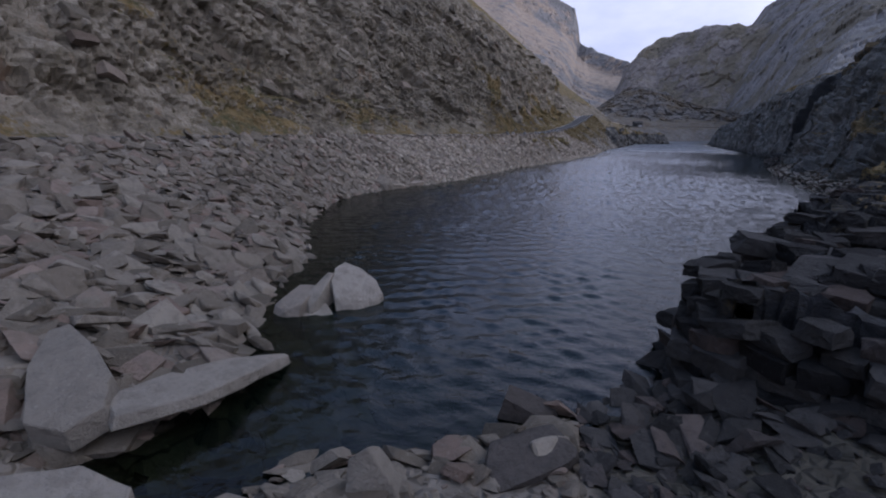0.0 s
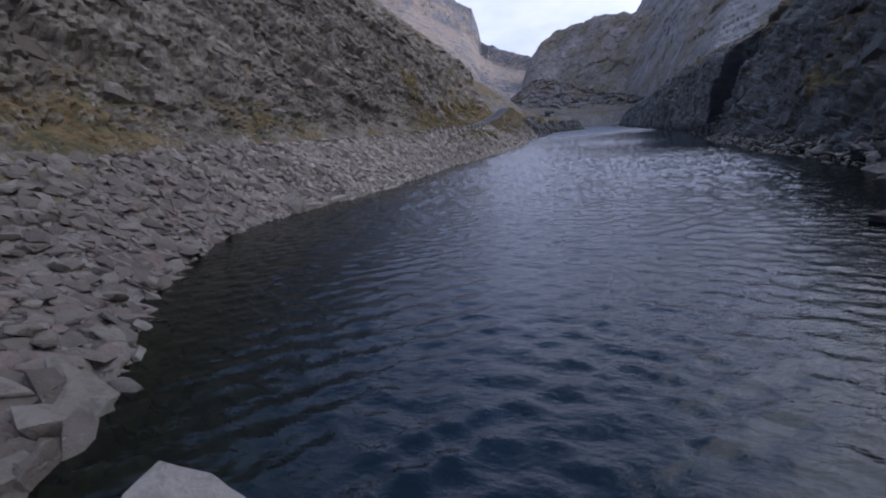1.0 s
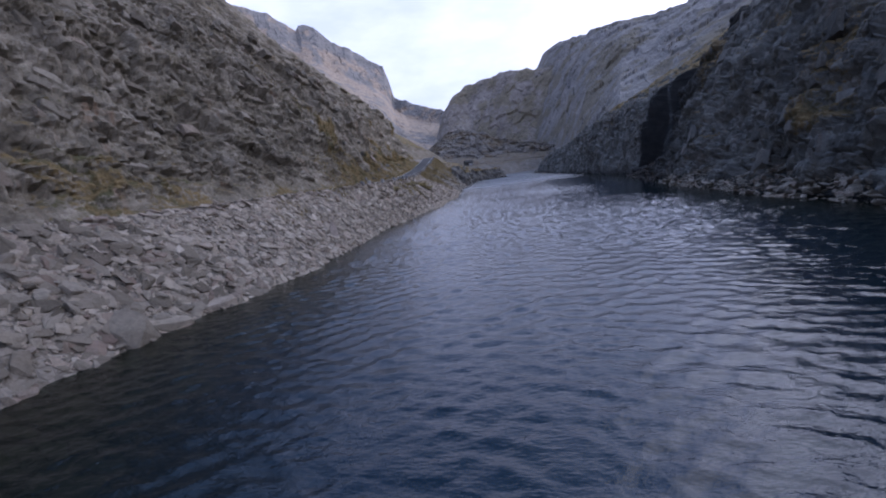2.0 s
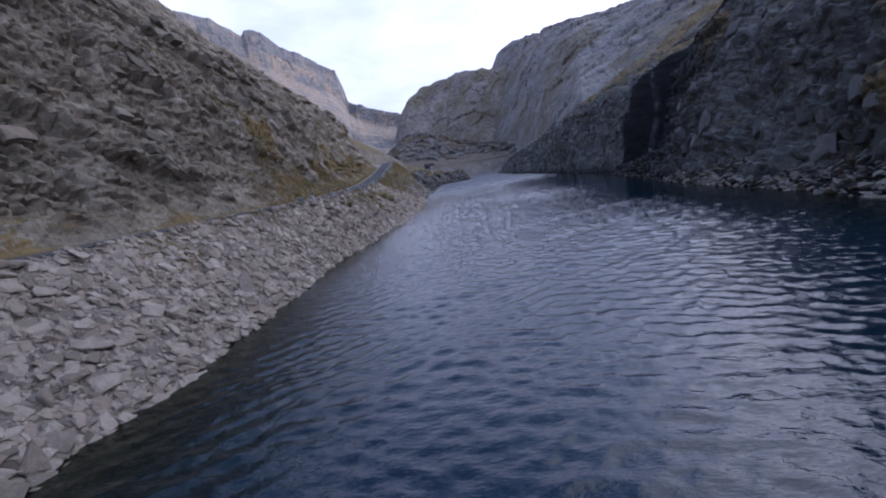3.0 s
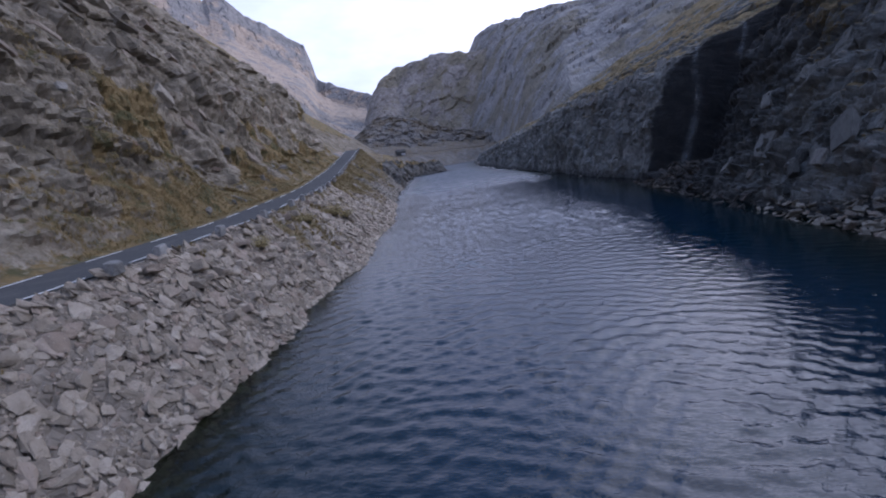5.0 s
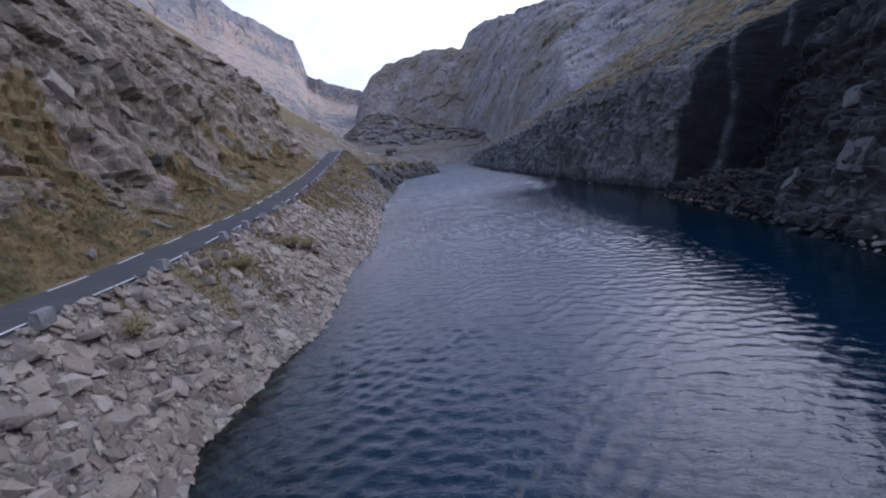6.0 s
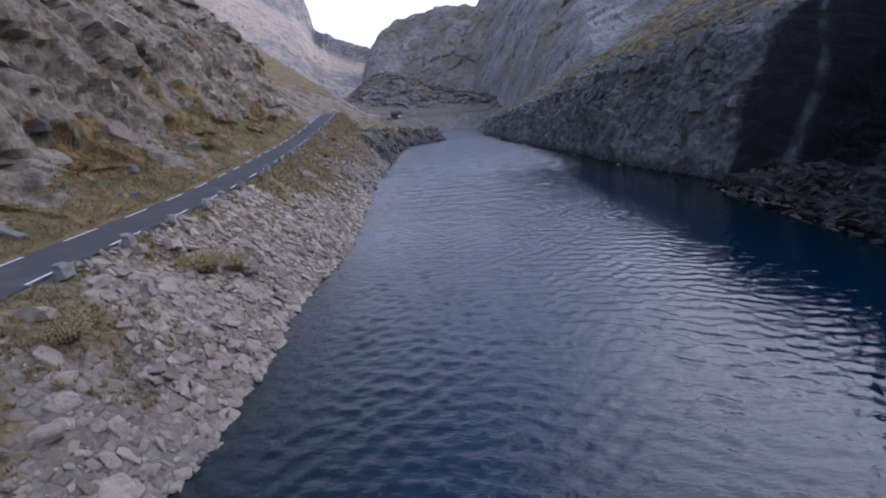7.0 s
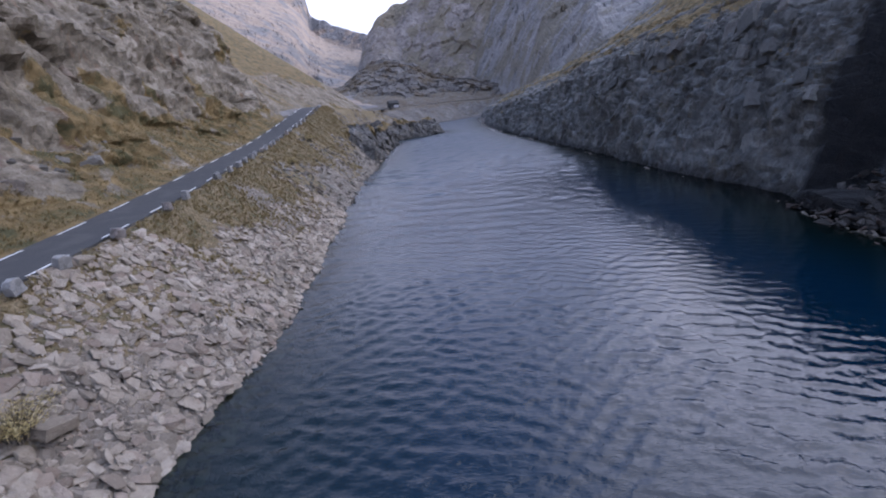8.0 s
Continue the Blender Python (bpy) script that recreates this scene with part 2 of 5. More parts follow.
def rock_face(name, dark, mid, pale, rust=0.25, veg_a=(0.21, 0.148, 0.068), veg_b=(0.10, 0.088, 0.042), size=1.0, relief=0.35, layers=2.0):
    """Jointed, layered rock with stains, lichen and grass on its ledges (attribute "veg")."""
    n = Nodes(name)
    warp = n.add("ShaderNodeTexNoise", Scale=0.7 / size, Detail=3.0)
    n.put(warp.inputs["Vector"], n.co)
    bent = n.add("ShaderNodeVectorMath")
    bent.operation = "MULTIPLY_ADD"
    n.put(bent.inputs[0], warp.outputs["Color"])
    bent.inputs[1].default_value = (1.6 * size, 1.6 * size, 1.6 * size)
    n.put(bent.inputs[2], n.co)
    strata = n.mapped((0.5 / size, 0.5 / size, layers / size), (14, 10, 0), bent.outputs[0])
    big = n.noise(0.16 / size, 5, 0.6)
    lay = n.noise(1.1, 6, 0.65, strata)
    fine = n.noise(5.5 / size, 5, 0.7)
    crack = n.cells(0.9, strata, "DISTANCE_TO_EDGE")
    tone = n.cells(0.9, strata, "F1", "Color")
    col = n.ramp(n.math("ADD", n.math("MULTIPLY", big, 0.45), n.math("MULTIPLY", lay, 0.6)), (0.30, dark), (0.50, mid), (0.72, pale))
    col = n.mix(0.45, col, tone, "SOFT_LIGHT")
    col = n.mix(n.level(fine, 0.35, 0.7, 0.0, 0.35), col, dark)
    stain = n.level(n.noise(0.45 / size, 4, 0.6, n.mapped((1, 1, 0.35))), 0.60, 0.74, 0.0, rust)
    col = n.mix(stain, col, (0.20, 0.105, 0.055))
    lichen = n.level(n.noise(0.9 / size, 7, 0.72, n.mapped((1, 1, 0.8), (0, 0, 40))), 0.54, 0.66, 0.0, 0.55)
    col = n.mix(lichen, col, tuple(0.6 * a + 0.1 * b for a, b in zip(dark, mid)))
    col = n.mix(n.level(n.noise(2.6 / size, 5, 0.65), 0.60, 0.74, 0.0, 0.3), col, pale)
    moss = n.level(n.noise(0.3 / size, 6, 0.68, n.mapped((1, 1, 0.7), (0, 30, 0))), 0.52, 0.66, 0.0, 0.6)
    col = n.mix(n.math("MULTIPLY", moss, n.level(fine, 0.40, 0.58)), col, tuple(0.5 * a + 0.35 * b for a, b in zip(veg_a, veg_b)))
    veg = n.attr("veg")
    vcol = n.ramp(n.noise(0.5 / size, 7, 0.7), (0.40, veg_b), (0.52, veg_a), (0.64, tuple(c * 1.35 for c in veg_a)))
    cover = n.level(n.math("ADD", veg, n.math("MULTIPLY", n.math("SUBTRACT", n.noise(1.6 / size, 5, 0.7), 0.5), 1.1)), 0.42, 0.62)
    col = n.mix(cover, col, vcol)
    # blackens damp rock, and carries the cleft's shade as colour
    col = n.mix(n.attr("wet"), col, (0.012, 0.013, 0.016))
    h = n.math("ADD", n.math("MULTIPLY", lay, 0.6), n.math("MULTIPLY", n.level(crack, 0.0, 0.09), 0.14))
    h = n.math("ADD", h, n.math("MULTIPLY", fine, 0.6))
    return n.done(col, 0.9, n.bump(h, relief * size, 0.9), 0.25)


def far_rock(name, dark, mid, pale, heath, size=9.0):
    """Weathered mountain rock far off: crags and gullies, with heath and scree (attribute "veg") lying between them."""
    n = Nodes(name)
    big = n.noise(0.22 / size, 6, 0.62)
    crag_tone = n.noise(1.3 / size, 7, 0.68, n.mapped((1, 1, 1.3), (10, 6, 0)))
    fine = n.noise(6.0 / size, 5, 0.7)
    patch = n.noise(0.55 / size, 7, 0.7, n.mapped((1, 1, 0.8), (0, 12, 30)))
    v = n.math("ADD", n.math("ADD", n.math("MULTIPLY", big, 0.4), n.math("MULTIPLY", crag_tone, 0.45)), n.math("MULTIPLY", fine, 0.2))
    col = n.ramp(v, (0.41, dark), (0.52, mid), (0.64, pale))
    hcol = n.ramp(n.noise(1.0 / size, 6, 0.7), (0.36, tuple(c * 0.74 for c in heath)), (0.52, heath), (0.66, tuple(c * 1.22 for c in heath)))
    cover = n.level(n.math("ADD", n.attr("veg"), n.math("MULTIPLY", n.math("SUBTRACT", patch, 0.5), 2.2)), 0.25, 0.7, 0.0, 0.9)
    col = n.mix(cover, col, hcol)
    h = n.math("ADD", crag_tone, n.math("MULTIPLY", fine, 0.45))
    return n.done(col, 0.95, n.bump(h, 0.12 * size, 0.6), 0.1)


def stone_material(name, per_object, dark=(0.20, 0.167, 0.13), mid=(0.36, 0.303, 0.24), pale=(0.47, 0.405, 0.335), pink=0.35):
    n = Nodes(name)
    r = n.object_random() if per_object else n.island()
    col = n.ramp(r, (0.0, dark), (0.45, mid), (0.85, tuple((a + b) / 2 for a, b in zip(mid, pale))), (1.0, pale))
    n.t.nodes[-1].color_ramp.interpolation = "LINEAR"
    warm = n.level(n.math("FRACT", n.math("MULTIPLY", r, 37.3)), 0.72, 0.9, 0.0, pink)
    col = n.mix(warm, col, (0.27, 0.185, 0.15))
    spots = n.noise(2.2, 6, 0.7)
    col = n.mix(n.level(spots, 0.42, 0.66, 0.0, 0.45), col, tuple(0.55 * c for c in mid))
    col = n.mix(n.level(n.noise(7.0, 4, 0.6), 0.58, 0.72, 0.0, 0.5), col, pale)
    h = n.math("ADD", n.noise(2.2, 7, 0.7), n.math("MULTIPLY", n.noise(12.0, 4, 0.65), 0.35))
    return n.done(col, 0.9, n.bump(h, 0.22, 0.9), 0.25)


ROCK_LEFT = rock_face("grey_cliff_rock", (0.048, 0.04, 0.03), (0.19, 0.161, 0.122), (0.36, 0.313, 0.252), 0.5, (0.155, 0.11, 0.05), (0.075, 0.069, 0.031), relief=0.2, layers=1.2)
ROCK_RIGHT = rock_face("dark_cliff_rock", (0.05, 0.051, 0.05), (0.16, 0.161, 0.156), (0.34, 0.335, 0.318), 0.3, (0.185, 0.136, 0.070), (0.082, 0.076, 0.045), relief=0.26, layers=1.0)
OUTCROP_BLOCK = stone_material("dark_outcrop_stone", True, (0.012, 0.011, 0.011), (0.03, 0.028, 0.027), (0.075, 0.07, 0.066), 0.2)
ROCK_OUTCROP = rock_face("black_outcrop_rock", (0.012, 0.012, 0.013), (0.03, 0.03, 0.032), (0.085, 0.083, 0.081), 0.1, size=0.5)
ROCK_FAR = far_rock("grey_mountain_rock", (0.10, 0.089, 0.082), (0.20, 0.178, 0.162), (0.30, 0.27, 0.246), (0.166, 0.145, 0.107))
ROCK_RIDGE = far_rock("blue_grey_ridge_rock", (0.105, 0.102, 0.10), (0.195, 0.187, 0.182), (0.29, 0.277, 0.268), (0.158, 0.140, 0.108))
# low contrast stands in for haze; the scree's tan is warmed for sunlight
ROCK_PEAK = far_rock("hazy_sunlit_tan_rock", (0.125, 0.12, 0.12), (0.18, 0.171, 0.168), (0.25, 0.238, 0.23), (0.31, 0.248, 0.196))
ROCK_FOOTHILL = far_rock("heathy_foothill_rock", (0.072, 0.067, 0.063), (0.135, 0.125, 0.117), (0.22, 0.205, 0.191), (0.125, 0.101, 0.072), 2.5)
ROCK_HEAD = rock_face("headland_rock", (0.045, 0.043, 0.04), (0.12, 0.115, 0.11), (0.24, 0.23, 0.215), 0.2, (0.20, 0.145, 0.07), (0.12, 0.10, 0.05))
STONE = stone_material("scree_stone", False)
GREYS = ((0.118, 0.098, 0.075), (0.21, 0.176, 0.138), (0.32, 0.277, 0.225), 0.55)
STONE_GREY = stone_material("grey_shore_stone", False, *GREYS)
STONE_ONE = stone_material("loose_stone", True, *GREYS)
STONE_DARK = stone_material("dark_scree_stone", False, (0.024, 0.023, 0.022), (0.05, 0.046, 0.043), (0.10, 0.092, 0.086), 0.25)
STONE_BROWN = stone_material("brown_scree_stone", False, (0.11, 0.098, 0.082), (0.21, 0.188, 0.157), (0.33, 0.30, 0.26), 0.3)
WET_STONE = stone_material("wet_brown_stone", True, (0.05, 0.043, 0.037), (0.075, 0.063, 0.055), (0.11, 0.095, 0.085), 0.2)
SLAB_PALE = stone_material("pale_smooth_slab", True, (0.26, 0.226, 0.188), (0.31, 0.272, 0.228), (0.40, 0.352, 0.30), 0.15)
CLIFF_SLAB = stone_material("grey_cliff_slab", True, (0.085, 0.071, 0.054), (0.165, 0.14, 0.108), (0.30, 0.262, 0.212), 0.3)
DARK_SLAB = stone_material("dark_cliff_slab", True, (0.06, 0.059, 0.056), (0.135, 0.132, 0.125), (0.26, 0.25, 0.235), 0.12)
MEADOW_ROCK = stone_material("grey_lichen_stone", True, (0.09, 0.083, 0.074), (0.17, 0.158, 0.142), (0.29, 0.27, 0.245), 0.2)
BLOCK_STONE = stone_material("pale_pink_block_stone", True, (0.36, 0.30, 0.26), (0.41, 0.342, 0.295), (0.50, 0.43, 0.38), 0.3)
GUARD = stone_material("guard_stone_granite", True, (0.19, 0.185, 0.18), (0.27, 0.265, 0.26), (0.36, 0.35, 0.34))


def ground_material():
    n = Nodes("bank_gravel")
    a = n.cells(2.4, None, "F1", "Color")
    d = n.cells(2.4, None, "DISTANCE_TO_EDGE")
    base = n.ramp(n.noise(0.8, 5, 0.6), (0.3, (0.14, 0.12, 0.098)), (0.6, (0.25, 0.215, 0.178)))
    col = n.mix(0.35, base, a, "SOFT_LIGHT")
    vcol = n.ramp(n.noise(1.3, 5, 0.6), (0.36, (0.125, 0.11, 0.06)), (0.55, (0.20, 0.15, 0.085)), (0.7, (0.26, 0.205, 0.125)))
    cover = n.level(n.math("ADD", n.attr("veg"), n.math("MULTIPLY", n.math("SUBTRACT", n.noise(1.7, 5, 0.7), 0.5), 1.2)), 0.42, 0.6)
    col = n.mix(cover, col, vcol)
    # darker at low height values: the lake bed, and gravel given a low value
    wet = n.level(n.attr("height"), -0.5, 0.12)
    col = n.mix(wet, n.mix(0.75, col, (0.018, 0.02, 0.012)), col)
    h = n.math("ADD", n.level(d, 0.0, 0.25), n.noise(6.0, 5, 0.65))
    return n.done(col, 0.9, n.bump(h, 0.12, 0.9), 0.25)


def water_material():
    n = Nodes("lake_water")
    # wind ripples: crests lie across the lake, with finer chop over them
    w1 = n.noise(0.95, 3, 0.5, n.mapped((0.42, 1.5, 1.0), (0, 0, -24)))
    w2 = n.noise(2.2, 4, 0.6, n.mapped((0.5, 1.3, 1.0), (0, 0, -38)))
    w3 = n.noise(6.0, 3, 0.6, n.mapped((0.6, 1.1, 1.0), (0, 0, -10)))
    gust = n.level(n.noise(0.035, 3, 0.5), 0.3, 0.7, 0.55, 1.0)
    h = n.math("ADD", n.math("ADD", n.math("MULTIPLY", w1, 0.22), n.math("MULTIPLY", w2, 0.52)), n.math("MULTIPLY", w3, 0.27))
    h = n.math("MULTIPLY", h, n.math("MULTIPLY", gust, n.attr("wind")))
    nrm = n.bump(n.math("MULTIPLY", h, n.level(n.attr("chop"), 0.0, 1.0, 1.0, 1.4)), 0.09, 1.0)
    clear = n.attr("shallow")
    n.put(n.b.inputs["Base Color"], n.mix(n.attr("deep"), (0.0008, 0.0090, 0.0090), (0.0002, 0.0108, 0.0262)))
    n.put(n.b.inputs["Roughness"], n.level(n.attr("chop"), 0.0, 1.0, 0.06, 0.42))
    n.put(n.b.inputs["IOR"], 1.4)
    n.put(n.b.inputs["Normal"], nrm)
    see = n.add("ShaderNodeBsdfTransparent")
    see.inputs[0].default_value = (0.11, 0.17, 0.14, 1)
    gloss = n.add("ShaderNodeBsdfGlossy", Roughness=0.05)
    n.put(gloss.inputs["Normal"], nrm)
    fr = n.add("ShaderNodeFresnel", IOR=1.4)
    n.put(fr.inputs["Normal"], nrm)
    shore = n.add("ShaderNodeMixShader")
    n.put(shore.inputs[0], fr.outputs[0])
    n.put(shore.inputs[1], see.outputs[0])
    n.put(shore.inputs[2], gloss.outputs[0])
    both = n.add("ShaderNodeMixShader")
    n.put(both.inputs[0], clear)
    n.put(both.inputs[1], n.b.outputs[0])
    n.put(both.inputs[2], shore.outputs[0])
    out = n.t.nodes["Material Output"]
    n.put(out.inputs["Surface"], both.outputs[0])
    return n.m


def asphalt_material():
    n = Nodes("road_asphalt")
    col = n.ramp(n.noise(40.0, 3, 0.7), (0.3, (0.055, 0.055, 0.057)), (0.7, (0.095, 0.094, 0.096)))
    col = n.mix(n.level(n.noise(0.7, 4, 0.6), 0.45, 0.7, 0, 0.4), col, (0.12, 0.116, 0.11))
    return n.done(col, 0.95, n.bump(n.noise(60.0, 3, 0.6), 0.01, 0.6), 0.1)


def plain(name, a, b, scale=8.0, rough=0.8, relief=0.02):
    n = Nodes(name)
    v = n.noise(scale, 5, 0.6)
    return n.done(n.ramp(v, (0.3, a), (0.7, b)), rough, n.bump(v, relief, 0.7), 0.3)


GROUND = ground_material()
WATER = water_material()
ASPHALT = asphalt_material()
PAINT = plain("worn_road_paint", (0.58, 0.58, 0.57), (0.84, 0.84, 0.82), 14.0, 0.7, 0.004)


def grass_material(name, a, b, c):
    n = Nodes(name)
    return n.done(n.ramp(n.island(), (0.0, a), (0.5, b), (1.0, c)), 0.8, None, 0.2)


BUSHES = [(23.2, 117.2, 1.3), (27.9, 126.4, 1.9), (29.6, 128.0, 1.5), (17.9, 107.3, 1.2), (54.0, 200.5, 1.6), (47.5, 180.5, 1.3)]
GRASS = grass_material("dry_moor_grass", (0.19, 0.148, 0.068), (0.25, 0.19, 0.09), (0.33, 0.26, 0.135))

PATCHES = [(60.7, 220.9, 7), (36.5, 155.6, 4.5), (33.5, 147.3, 3.5), (42.4, 167.4, 5), (47, 183, 4), (23.2, 118.3, 1.6), (20.8, 114, 1.3), (27.6, 126.6, 2.2), (17.5, 109.1, 1.4), (28.1, 133.6, 2.0), (29.7, 140.3, 1.8)]


def turf_patch(x, y):
    """How far a place lies within one of the grassy patches of the bank, 0..1."""
    r = x * 0
    for px, py, size in PATCHES:
        r = np.maximum(r, np.exp(-((x - px) ** 2 + (y - py) ** 2) / size ** 2))
    return r


# ---- the plan ----
# lake shore, anticlockwise pieces from the near beach along the road side, the far end, and back along the cliffs
SHORE_ROAD = [(-6.3, 6.3), (-5.4, 8.5), (-5.4, 11), (-6.4, 13.5), (-7.2, 17), (-8.2, 22.7), (-10, 32), (-10.8, 42), (-9.5, 49), (-6.5, 55), (-2.5, 60.5), (1.3, 66),
              (4.6, 74), (8.3, 81), (12, 89), (16.5, 96.5), (20.3, 104.5), (25.2, 112), (29.2, 118.5), (33.5, 128), (38, 136.5), (43, 148), (51, 169), (61, 192), (73, 218), (84, 243), (95, 266)]
SHORE_FAR = [(99, 280), (108, 287), (118, 291), (128, 298), (132, 307), (126, 315), (112, 319), (113, 332), (130, 356), (160, 387), (190, 410), (214, 424), (222, 416)]
SHORE_CLIFF = [(204, 394), (180, 350), (159, 312), (140, 270), (128, 240), (118, 211), (110.5, 191), (103, 172), (97, 156), (92.5, 141), (87, 134), (84, 129), (82.5, 123), (79.5, 116),
               (76, 106), (69, 97), (62, 90.5), (57.5, 84), (53, 75), (48.5, 66), (46, 57), (42.5, 48), (36.5, 41), (28, 33.5), (22, 27), (17, 22)]
SHORE_NEAR = [(13.4, 19), (10.4, 16), (8.8, 13), (7.7, 10.5), (6.5, 9.3), (5, 8.4), (3, 8), (1.5, 7.1), (0, 6.6), (-2, 6.0), (-4.5, 5.5)]
LAKE = np.array(SHORE_ROAD + SHORE_FAR + SHORE_CLIFF + SHORE_NEAR, float)
# road centre line: x, y, height
ROAD = [(-38, -60, 6.0), (-33, -20, 6.0), (-30.5, 0, 6.0), (-27.5, 20, 6.0), (-22.5, 40, 6.0), (-14.5, 60, 6.0), (-5.5, 75, 6.0), (2.7, 88, 6.05), (8.0, 97, 6.1), (13, 107, 6.1), (17, 115, 6.15),
        (21.3, 125.5, 6.35), (26.6, 138, 6.65), (31, 149.5, 7.1), (36.5, 166, 7.8), (46, 195, 9.3), (54.2, 214, 12.0), (60.8, 232, 14.0), (66.5, 248, 14.2), (77, 270, 13.0), (98, 304, 11.6), (122, 360, 11.6),
        (150, 425, 11.6), (178, 452, 11.6), (240, 464, 11.6), (320, 470, 12)]
ROAD_S, ROAD_LINE = spline(ROAD, 0.5)
ROAD_N = side(ROAD_LINE)
ROAD_COARSE = ROAD_LINE[::6]


def lake_distance(x, y):
    """Distance from the water's edge: plus on land, minus over water."""
    ring = np.vstack([LAKE, LAKE[:1]])
    d, _, _ = distance_to(ring, x, y)
    return np.where(inside(LAKE, x, y), -d, d)


def bank_height(x, y, rough=True):
    """Height of the bank between the water and the road, and of the lake's bed."""
    ds = lake_distance(x, y)
    dr, i, sg = distance_to(ROAD_COARSE, x, y)
    rz = ROAD_COARSE[i, 2]
    dr = np.where(sg > 0, -dr, dr)
    out = np.maximum(dr - 2.7, 0)
    land = np.maximum(ds, 0)
    z = np.where(ds > 0, rz * land / (land + out + 1e-6), -0.62 * np.minimum(-ds, 22))
    z = np.where(dr < 2.7, rz - 0.10, z)
    z = np.where((ds > 0) & (dr > 24) & (y > 46), np.maximum(-0.4 - ds, -6), z)
    if rough:
        amp = np.clip(out * 0.4, 0, 1)
        z = z + amp * (0.35 * fbm(x * 0.22, y * 0.22, x * 0, 3) + 0.12 * blocks(x * 0.8, y * 0.8, x * 0))
    return z, ds, dr

# ---- ground, lake, road ----


def build_bank():
    step = 0.5
    xs, ys = np.arange(-48, 145, step), np.arange(-30, 335, step)
    X, Y = (a.ravel() for a in np.meshgrid(xs, ys))
    z, ds, dr = bank_height(X, Y)
    keep = (ds > -16) & (dr > -1.8) & ~((X > 34) & (Y > 28) & (ds > 8) & (X > 0.30 * Y + 26)) & (X < 30 + np.maximum(Y, 0) * 0.6)
    f = grid_faces(len(ys), len(xs), keep)
    v, f, used = compact(np.stack([X, Y, z], -1), f)
    me = mesh_from("bank", v, f)
    x, y, z, ds, dr = v[:, 0], v[:, 1], v[:, 2], ds[used], dr[used]
    near_road = np.clip(1 - (dr - 3.0) / (5.5 + 4 * np.clip((y - 132) / 22, 0, 1)), 0, 1)
    far = np.clip((y - 92) / 25, 0.12, 1)
    veg = near_road * far * 0.75 + 0.8 * turf_patch(x, y) + 0.35 * np.clip((y - 150) / 60, 0, 1) + 0.5 * fbm(x * 0.13, y * 0.13, x * 0, 3)
    attribute(me, "veg", np.where(z < 0.8, 0, np.clip(veg, 0, 1)))
    # beside the outcrop the height is set low, which darkens the gravel
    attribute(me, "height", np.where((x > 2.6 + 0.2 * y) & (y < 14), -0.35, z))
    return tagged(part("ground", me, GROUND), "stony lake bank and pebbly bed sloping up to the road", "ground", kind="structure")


build_bank()


def build_far_ground():
    """The valley floor past the lake and the low ground under everything, out to the horizon."""
    r = np.r_[0, np.geomspace(20, 3500, 40)]
    a = np.linspace(0, 2 * np.pi, 73)
    R, A = (q.ravel() for q in np.meshgrid(r, a))
    x, y = 60 + R * np.sin(A), 150 + R * np.cos(A)
    z = np.full(len(x), -15.0) + 3 * fbm(x * 0.004, y * 0.004, x * 0, 3)
    v = np.stack([x, y, z], -1)
    me = mesh_from("valley", v, grid_faces(len(a), len(r)))
    attribute(me, "veg", np.full(len(v), 0.4))
    attribute(me, "height", np.full(len(v), 1.0))
    tagged(part("ground_far", me, GROUND), "low stony valley ground reaching the horizon", "ground", kind="structure")
    xs, ys = np.arange(40, 420, 2.0), np.arange(290, 560, 2.0)
    X, Y = (q.ravel() for q in np.meshgrid(xs, ys))
    ds = lake_distance(X, Y)
    z = np.clip(ds * 0.55, -10, 11.2) + np.clip(Y - 470, 0, 200) * 0.18 + 1.6 * fbm(X * 0.05, Y * 0.05, X * 0, 5) * np.clip(ds / 10, 0, 1)
    keep = (ds > -10) & ((Y > 333) | (X < 92)) & (X < 0.8 * Y + 60)
    dr, i, _ = distance_to(ROAD_COARSE, X, Y)
    z = np.where(dr < 4, np.minimum(z, ROAD_COARSE[i, 2] - 0.3), z)
    v, f, used = compact(np.stack([X, Y, z], -1), grid_faces(len(ys), len(xs), keep))
    me = mesh_from("floor", v, f)
    attribute(me, "veg", np.where(v[:, 2] > 9.5, 0.55, 0.3))
    attribute(me, "height", v[:, 2])
    tagged(part("ground_valley_floor", me, ROCK_FOOTHILL), "heathy valley floor beyond the end of the lake", "ground", kind="structure")


build_far_ground()


WAVES = 0.18   # root mean square of the ripples' slope


